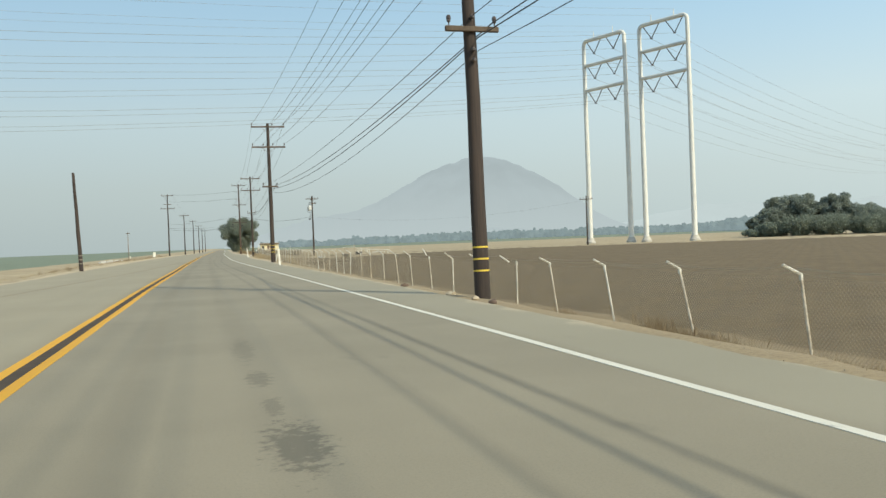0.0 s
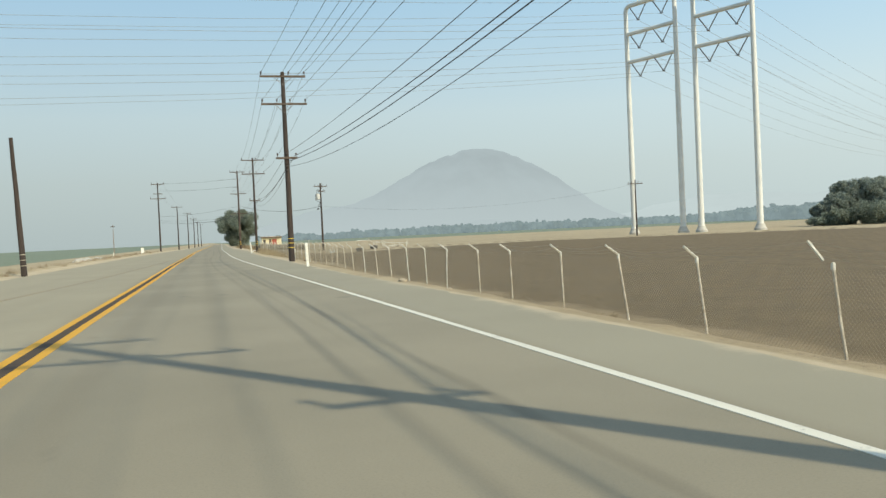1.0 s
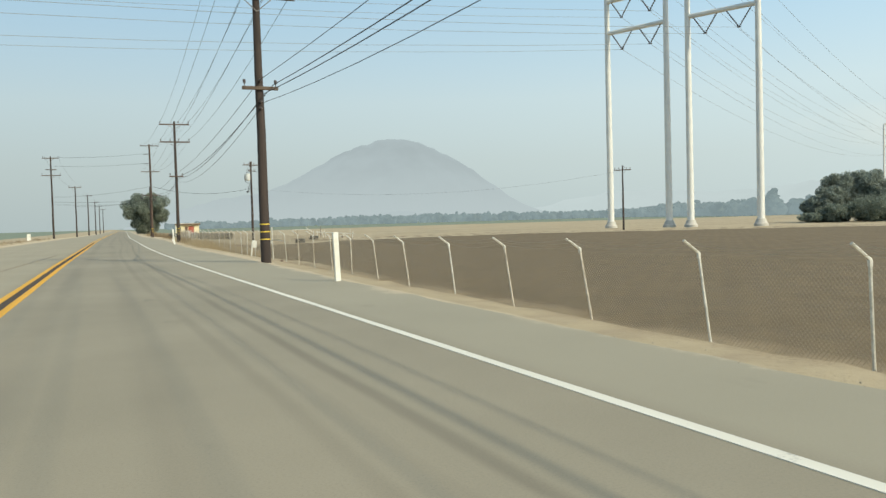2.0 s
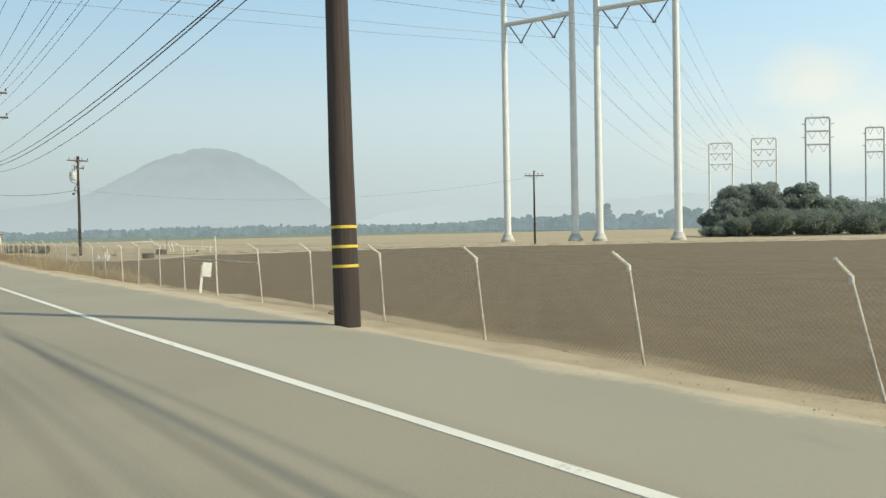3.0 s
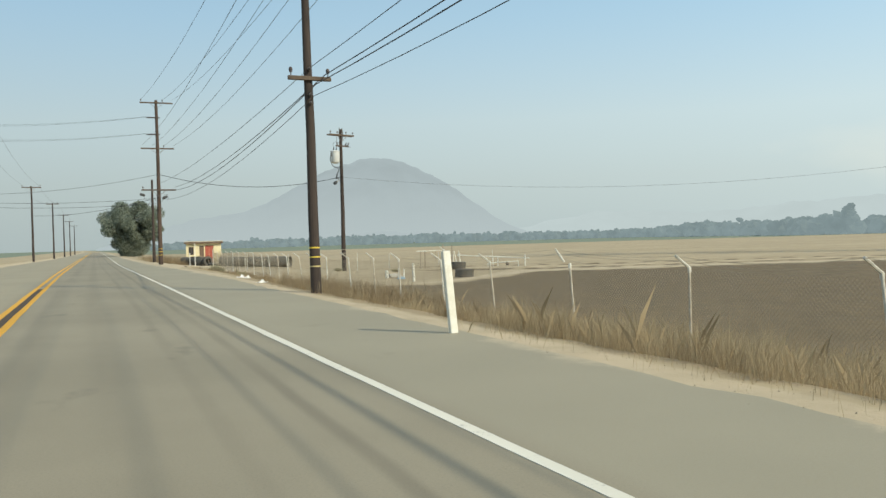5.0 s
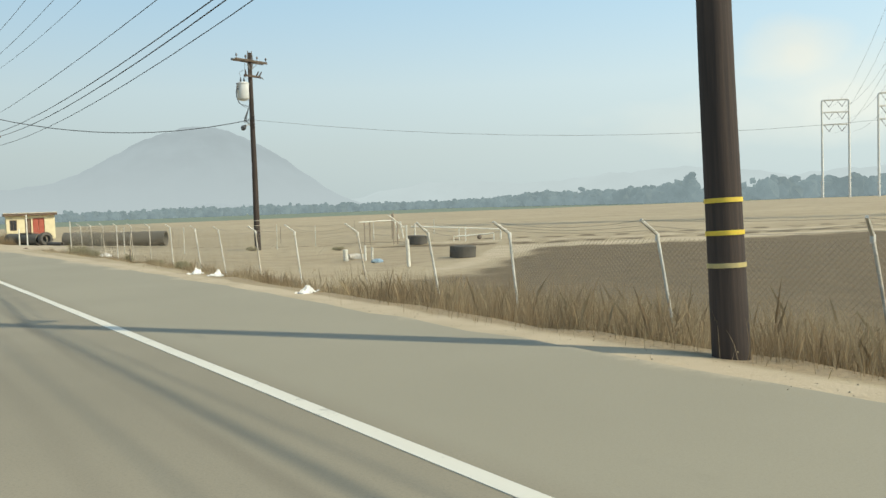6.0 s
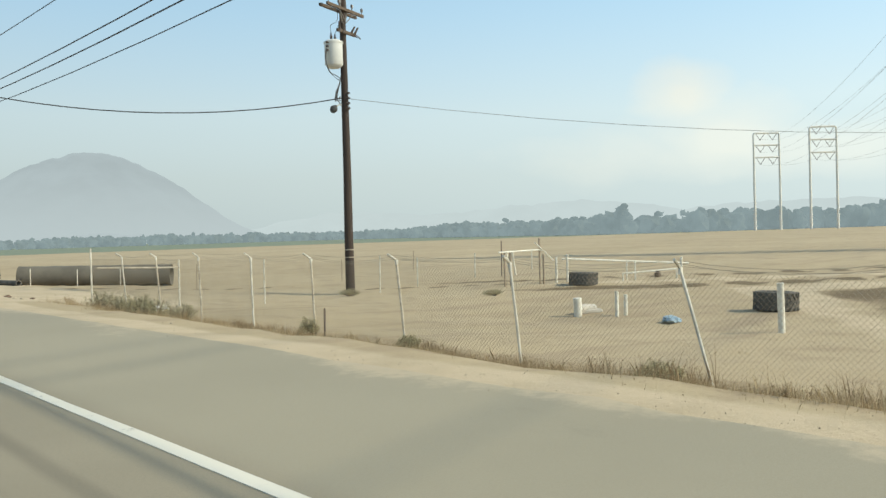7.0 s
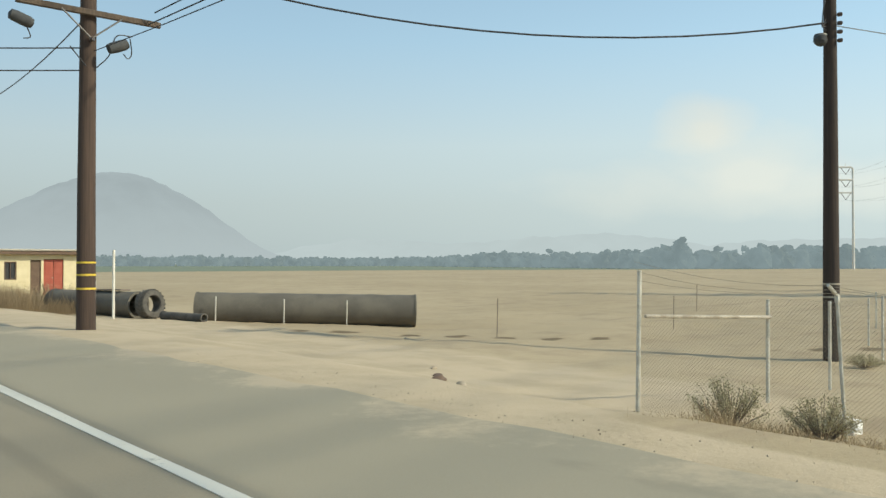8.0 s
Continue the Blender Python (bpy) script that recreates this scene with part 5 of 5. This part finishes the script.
part("strut", bm, WHITE_PIPE, stand, "pale slanting pipe")
for x, y, h, r in ((28.0, 160.4, 1.12, 0.05), (28.5, 160.2, 1.20, 0.045), (33.2, 157.5, 0.90, 0.05)):
    build_stake("standpipe", x, y, h, r, WHITE_PIPE, "upright white pipe at the valve manifold", "pipe", (0, 1), group="manifold uprights")
build_stake("stake", 30.4, 166.0, 1.78, 0.03, GREY_WOOD, "tall thin grey stake behind the timber stand", "stake", (0, 1))
for x, lean in ((30.8, -14), (31.2, -12)):
    build_stake("standpipe", x, 165.8, 1.25, 0.05, WHITE_PIPE, "white pipe leaning in the field dirt", "pipe", (0, lean), group="leaning pipes")
man = thing("irrigation_manifold", 28.6, 160.2, land(29, 160), "white irrigation pipes on short legs", "pipe", rz=-30)
for pts, r in ((((-0.3, 0, 1.02), (5.7, 0, 0.62)), 0.045), (((2.3, -0.5, 0.30), (4.8, -0.6, 0.42)), 0.04)):
    bm = bmesh.new()
    add_tube(bm, pts, r, 10)
    part("main_pipe", bm, WHITE_PIPE, man)
for x, y, h in ((2.7, -0.02, 0.86), (3.1, -0.02, 0.84), (4.8, -0.6, 0.44), (2.3, -0.5, 0.32)):
    bm = bmesh.new()
    add_tube(bm, [(x, y, -0.15), (x, y, h)], 0.035, 8)
    part("riser", bm, WHITE_PIPE, man)
bm = bmesh.new()
add_lathe(bm, pose(3.9, -0.58, 0.22), [(0.10, -0.14), (0.14, -0.05), (0.14, 0.06), (0.05, 0.10), (0.09, 0.13), (0.09, 0.15)], 12)
part("valve", bm, GREY_WOOD, man, "brown rusted valve body")


def crumple(name, m, sx, sy, sz, mat, label, category, seed, detail=3, rough=0.45):
    """A creased lump: a bag, a clod or a stone."""
    bm = bmesh.new()
    bmesh.ops.create_icosphere(bm, subdivisions=detail, radius=1.0)
    for v in bm.verts:
        n = noise.fractal(v.co * 1.6 + Vector((seed, seed * 2, 0)), 1.0, 2.0, 4)
        fold = abs(noise.noise(v.co * 3.1 + Vector((0, seed, 5))))
        v.co *= 1 + rough * n - 0.25 * fold
        v.co = Vector((v.co.x * sx, v.co.y * sy, max(v.co.z, -0.35) * sz))
    return one(name, bm, mat, label, category, m, smooth=25)


def torn_bag(x, y, w, seed, rz):
    """A thin plastic sack, folded on itself and peaked where the wind lifts it."""
    bm = bmesh.new()
    bmesh.ops.create_grid(bm, x_segments=16, y_segments=12, size=0.5)
    for v in bm.verts:
        q = v.co.copy()
        fold = noise.fractal(q * 3.0 + Vector((seed, 0, seed)), 1.0, 2.0, 4)
        crease = abs(noise.noise(q * 6.0 + Vector((0, seed, 0))))
        peak = math.exp(-((q.x - 0.12) ** 2 + (q.y * 0.8) ** 2) / 0.045)
        v.co = Vector((q.x * w * (1.0 - 0.35 * peak) + 0.10 * w * fold, q.y * w * 0.62 + 0.16 * w * noise.noise(q * 4 + Vector((seed, 3, 0))), w * (0.07 + 0.34 * peak + 0.16 * abs(fold) + 0.12 * crease)))
    low = min(v.co.z for v in bm.verts)
    made = bmesh.ops.solidify(bm, geom=bm.faces[:], thickness=0.004)
    one("plastic_bag", bm, BAG, "crumpled white plastic bag caught at the verge", "litter", pose(x, y, land(x, y) - low - 0.01, 0, 0, rz), "bags on the verge", smooth=40)


for x, y, w, rz in ((5.95, 129.0, 0.36, 20), (6.35, 134.3, 0.34, -35), (6.3, 135.5, 0.42, 50)):
    torn_bag(x, y, w, y * 0.37, rz)
crumple("plastic_sack", pose(19.1, 149.0, land(19.1, 149.0) + 0.05, 0, 0, 30), 0.40, 0.24, 0.11, BLUE, "faded blue plastic sheet on the dirt", "litter", 8.2)
crumple("plastic_bag", pose(9.9, 159.5, land(9.9, 159.5) + 0.05, 0, 0, 15), 0.26, 0.18, 0.13, BAG, "white plastic scrap on the dirt", "litter", 5.7)
for i, (x, y, s) in enumerate(((6.9, 163.0, 0.075), (7.0, 162.7, 0.06), (7.4, 163.5, 0.05), (7.9, 164.2, 0.05), (9.6, 166.3, 0.05), (6.2, 150.4, 0.022), (5.6, 22.4, 0.10), (5.75, 18.0, 0.09), (5.7, 15.9, 0.08), (5.66, 14.6, 0.09), (5.5, 40.6, 0.10), (5.6, 36.2, 0.06), (6.1, 70.8, 0.07), (13.9, 172.5, 0.06))):
    crumple("clod", pose(x, y, land(x, y) + s * 0.15, 0, 0, 50 * i), s * 1.5, s, s * 0.8, PEBBLE if i % 3 else EAVE, "small clod of dry earth on the verge", "clod", 11 + i, 2, 0.3)
# thin stakes before the culvert pipe
for k, s in enumerate((0.10, 0.40, 0.68)):
    x, y = 12.3 + 6.0 * s - 0.42, 181.8 - 4.2 * s - 0.62
    build_stake("stake", x, y, 0.82, 0.022, STEEL, "thin steel stake before the culvert pipe", "stake", (0, 1), group="stakes at the pipe")
build_stake("stake", 8.35, 149.0, 0.62, 0.02, GREY_WOOD, "short thin wooden stake in the weeds", "stake", (0, 1))
for x, y in ((24.5, 171.5), (17.2, 172.5), (33.0, 176.0)):
    build_stake("stake", x, y, 1.15, 0.013, GREY_WOOD, "thin dark stake in the field", "stake", (0, 2), group="stakes in the field")
# a plain white plate on a leaning post
sign = thing("road_sign", 5.92, 77.35, land(5.92, 77.35), "small blank white plate on a leaning white post", "sign", rz=-20)
bm = bmesh.new()
add_box(bm, pose(0.05, 0, 0.19, 0, 6, 0), 0.06, 0.05, 0.90, 0.006)
part("post", bm, WHITE_POST, sign)
bm = bmesh.new()
add_box(bm, pose(0.19, -0.04, 0.52, 0, 6, 0), 0.21, 0.008, 0.33, 0.003)
part("plate", bm, WHITE_POST, sign, "blank white plate")
# west side of the road
build_stake("marker_box", -9.7, 156.0, 0.85, 0.22, WHITE_POST, "white utility box on the far verge", "utility box", (0, 0), True)
build_stake("marker_post", -12.6, 143.0, 0.9, 0.07, WHITE_POST, "white post on the far verge", "post")
for i, (x, y, s) in enumerate(((-13.2, 121.5, 0.55), (-12.4, 127.5, 0.45), (-11.9, 118.0, 0.40), (-14.4, 124.0, 0.6), (-13.4, 131.5, 0.5))):
    crumple("rubble", pose(x, y, land(x, y) + s * 0.2, 0, 0, 70 * i), s * 1.3, s, s * 0.8, (CONCRETE, WHITE_POST, EAVE)[i % 3], "lump of pale rubble dumped beside the road", "rubble", 30 + i, 2, 0.3)
build_pole(-15.5, 172.5, land(-15.5, 172.5), 5.6, ((5.3, 0.35, ()),), "thin pole with a small lamp beyond the verge", (), 0.07, group="", wood=GREY_WOOD)

# ------------------------------------------------------------ dry plants


def blades(name, mat, spots, label, seed, wide=0.009, lean=0.35, fluff=0.0):
    """Thin dry stems, with little bracts and seed heads on them. spots: x, y, height arrays."""
    rng = np.random.default_rng(seed)
    x, y, h = spots
    z = land_z(x, y) - 0.02
    n = len(x)
    a, t = rng.uniform(0, math.tau, n), rng.uniform(0, math.tau, n)
    dx, dy = np.cos(t) * h * lean * rng.random(n), np.sin(t) * h * lean * rng.random(n)
    w = wide * rng.uniform(0.6, 1.5, n)
    base = np.stack([x, y, z], -1)
    side = np.stack([np.cos(a) * w, np.sin(a) * w, np.zeros(n)], -1)
    mid = base + np.stack([dx * 0.35, dy * 0.35, h * 0.55], -1)
    tip = base + np.stack([dx, dy, h], -1)
    v = np.stack([base - side, base + side, mid + side * 0.7, tip, mid - side * 0.7], 1).reshape(-1, 3)
    f = np.arange(n * 5).reshape(-1, 5).tolist()
    if fluff:
        k = rng.random((n, 1)) ** 0.8
        p = base + (tip - base) * k + rng.normal(0, 0.02, (n, 3))
        p[:, 2] = np.maximum(p[:, 2], z + 0.02)
        u, q = rng.standard_normal((n, 3)), rng.standard_normal((n, 3))
        u /= np.linalg.norm(u, axis=1)[:, None]
        q = np.cross(u, q / np.linalg.norm(q, axis=1)[:, None])
        s = fluff * rng.uniform(0.4, 1.5, (n, 1))
        f += (len(v) + np.arange(n * 4).reshape(-1, 4)).tolist()
        v = np.concatenate([v, np.stack([p - u * s, p + q * s * 0.6, p + u * s, p - q * s * 0.6], 1).reshape(-1, 3)])
    return tagged(raw(name, v.tolist(), f, mat), label, "weeds", kind="stuff")


def clumped(rng, n, y0, y1, x_lo, x_hi, h0, h1, per=40, spread=0.22):
    """Places and heights of stems that stand in loose tufts, thinner towards the rim of each."""
    m = max(1, n // per)
    cy = rng.uniform(y0, y1, m)
    cx = x_lo(cy) + (x_hi(cy) - x_lo(cy)) * rng.random(m)
    ch = h0 + (h1 - h0) * rng.random(m) ** 1.6
    size = spread * rng.uniform(0.5, 1.6, m)
    k = rng.integers(0, m, n)
    r, a = np.abs(rng.normal(0, 0.6, n)), rng.uniform(0, math.tau, n)
    dome = 0.35 + 0.65 * np.exp(-0.4 * r * r)
    return cx[k] + np.cos(a) * r * size[k], cy[k] + np.sin(a) * r * size[k] * 1.6, ch[k] * dome * (0.25 + 0.8 * rng.random(n) ** 1.3)


def joined(*sets):
    return tuple(np.concatenate(c) for c in zip(*sets))


rng = np.random.default_rng(42)
near_edge, far_edge = (lambda y: edge_right(y) + 1.15), (lambda y: fence_x(y) + 0.7)
by_fence = lambda y: fence_x(y) - 0.4
blades("dry_grass", STRAW, joined(
    clumped(rng, 9000, -4, 93, lambda y: fence_x(y) - 0.4, lambda y: fence_x(y) + 0.5, 0.03, 0.13),
    clumped(rng, 46000, 92, 128, near_edge, lambda y: fence_x(y) + 1.2, 0.12, 0.62, 90, 0.4),
    clumped(rng, 46000, 95, 110, lambda y: edge_right(y) + 1.1, lambda y: fence_x(y) + 1.6, 0.45, 0.85, 140, 0.7),
    clumped(rng, 26000, 95, 124, lambda y: fence_x(y) + 0.1, lambda y: fence_x(y) + 1.7, 0.2, 0.5, 140, 0.5),
    clumped(rng, 16000, 110, 121, lambda y: edge_right(y) + 1.3, lambda y: fence_x(y) + 2.2, 0.12, 0.42, 120, 0.5),
    clumped(rng, 30000, 120, 131, lambda y: edge_right(y) + 1.4, lambda y: fence_x(y) + 2.5, 0.25, 0.75, 120, 0.5),
    clumped(rng, 14000, 126, 142, near_edge, far_edge, 0.08, 0.36, 60, 0.4),
    clumped(rng, 16000, 140, 160, lambda y: edge_right(y) + 1.5, far_edge, 0.05, 0.22, 40, 0.3),
    clumped(rng, 20000, 187, 215, lambda y: edge_right(y) + 1.4, lambda y: edge_right(y) + 6, 0.2, 0.8, 60, 0.5),
    clumped(rng, 14000, 96, 160, lambda y: fence_x(y) + 0.5, lambda y: fence_x(y) + 10, 0.02, 0.10, 40, 0.5),
    clumped(rng, 14000, 50, 175, lambda y: edge_left(y) - 4.5, lambda y: edge_left(y) - 0.8, 0.08, 0.3, 40, 0.4)), "pale dry grass along the fence and verge", 1, 0.0020, 0.7, 0.008)
blades("dead_weeds", WEED, joined(
    clumped(rng, 20000, 97, 113, lambda y: edge_right(y) + 1.4, far_edge, 0.18, 0.62, 200, 0.4),
    clumped(rng, 9000, 110, 119, lambda y: edge_right(y) + 1.1, lambda y: fence_x(y) + 0.4, 0.15, 0.5, 220, 0.35),
    clumped(rng, 42000, 117, 128, lambda y: edge_right(y) + 1.2, lambda y: fence_x(y) + 1.2, 0.3, 0.8, 160, 0.5),
    clumped(rng, 11000, 126, 142, lambda y: edge_right(y) + 1.4, lambda y: fence_x(y) - 0.1, 0.12, 0.50, 240, 0.35),
    clumped(rng, 3500, 3, 7.4, by_fence, lambda y: fence_x(y) + 0.5, 0.10, 0.40, 200, 0.4),
    clumped(rng, 5000, 8.8, 11.2, by_fence, lambda y: fence_x(y) + 0.4, 0.16, 0.48, 300, 0.4),
    clumped(rng, 1500, 12.6, 14.2, by_fence, lambda y: fence_x(y) + 0.3, 0.12, 0.40, 300, 0.3),
    clumped(rng, 5000, 14, 97, by_fence, lambda y: fence_x(y) + 0.3, 0.06, 0.26, 160, 0.25),
    clumped(rng, 8000, 84, 98, by_fence, lambda y: fence_x(y) + 0.5, 0.15, 0.55, 260, 0.4),
    clumped(rng, 16000, 141, 160, lambda y: fence_x(y) - 1.2, lambda y: fence_x(y) + 0.2, 0.08, 0.36, 150, 0.4),
    clumped(rng, 16000, 184.5, 192, lambda y: edge_right(y) + 1.6, lambda y: edge_right(y) + 4.6, 0.5, 1.1, 160, 0.5),
    clumped(rng, 18000, 187, 212, lambda y: edge_right(y) + 1.5, lambda y: edge_right(y) + 6, 0.4, 1.2, 100, 0.5),
    clumped(rng, 14000, 62, 175, lambda y: edge_left(y) - 2.8, lambda y: edge_left(y) - 0.9, 0.15, 0.5, 100, 0.4)), "brown dead weeds standing along the fence", 2, 0.0021, 0.5, 0.009)
blades("tall_stalks", WEED, joined(clumped(rng, 260, 104, 141, near_edge, far_edge, 0.45, 0.9, 4, 0.04), clumped(rng, 40, 139.6, 143.5, by_fence, lambda y: fence_x(y) + 0.1, 0.6, 0.95, 8, 0.05)), "tall dark stalks of dead weeds", 3, 0.0032, 0.5, 0.012)


def build_shrub(x, y, h, w, seed, label):
    r = np.random.default_rng(seed)
    shrub = thing("shrub", x, y, land(x, y), label, "shrub", "scrubby bushes")
    bm = bmesh.new()
    cs, rs = [], []
    for k in range(60):
        a, q = r.uniform(0, math.tau), r.uniform(0.1, 1.0) ** 0.7
        tip = (math.cos(a) * w * 0.5 * q, math.sin(a) * w * 0.5 * q, h * r.uniform(0.55, 1.0) * (1.05 - 0.45 * q * q))
        add_tube(bm, [(tip[0] * 0.15, tip[1] * 0.15, -0.03), (tip[0] * 0.6, tip[1] * 0.6, tip[2] * 0.5), tip], [0.006, 0.004, 0.002], 3)
        for f in (0.45, 0.65, 0.85, 1.0):
            cs.append((tip[0] * (0.35 + 0.65 * f), tip[1] * (0.35 + 0.65 * f), tip[2] * f)), rs.append(w * 0.06 + 0.02)
    part("woody_base", bm, GREY_WOOD, shrub)
    v, f = leaf_quads(r, cs, rs, 2800, 0.013)
    v[:, 2] = np.clip(v[:, 2], 0.01, None)
    ob = raw("foliage", v.tolist(), f.tolist(), SHRUB)
    ob.parent = shrub


for i, (x, y, h, w) in enumerate(((8.5, 160.1, 0.50, 0.90), (8.7, 159.2, 0.42, 0.80), (8.5, 157.6, 0.44, 0.8), (8.2, 156.6, 0.50, 0.9), (8.1, 155.6, 0.50, 0.9), (8.2, 154.4, 0.40, 0.8), (8.45, 149.7, 0.46, 0.42), (8.5, 146.9, 0.26, 0.4), (18.9, 163.0, 0.28, 0.9), (22.3, 158.6, 0.22, 0.9), (10.2, 197.0, 0.9, 1.8), (12.4, 199.2, 0.8, 1.8), (14.2, 201.0, 0.8, 1.7), (8.2, 198.0, 0.9, 1.8), (6.9, 190.5, 0.8, 1.4), (6.9, 138.3, 0.24, 0.45), (7.2, 141.5, 0.22, 0.45))):
    build_shrub(x, y, h, w, 60 + i, "dry grey-green scrub bush in the dirt")


def build_gravel():
    """Loose stones and crumbs of asphalt strewn along the margin."""
    r = np.random.default_rng(77)
    n = 5200
    y = np.where(r.random(n) < 0.8, r.uniform(-2, 172, n), r.uniform(100, 165, n))
    x = edge_right(y) + r.normal(0.45, 0.30, n)
    s = 0.003 + 0.010 * r.random(n) ** 4
    z = np.where(x < edge_right(y), 0.0, land_z(x, y))
    tips = np.array(((1, 0, -0.4), (-0.5, 0.86, -0.4), (-0.5, -0.86, -0.4), (0.1, 0.05, 0.75), (-0.2, 0.1, -0.5)))
    v = np.stack([x, y, z], -1)[:, None] + tips * s[:, None, None] * r.uniform(0.6, 1.4, (n, 5, 3)) + np.array((0, 0, 0.003))
    f = np.array(((0, 1, 3), (1, 2, 3), (2, 0, 3), (1, 0, 4), (2, 1, 4), (0, 2, 4)))
    faces = (f[None] + (np.arange(n) * 5)[:, None, None]).reshape(-1, 3)
    tagged(raw("gravel", v.reshape(-1, 3).tolist(), faces.tolist(), PEBBLE), "loose grey gravel strewn along the asphalt margin", "gravel", kind="stuff")


build_gravel()
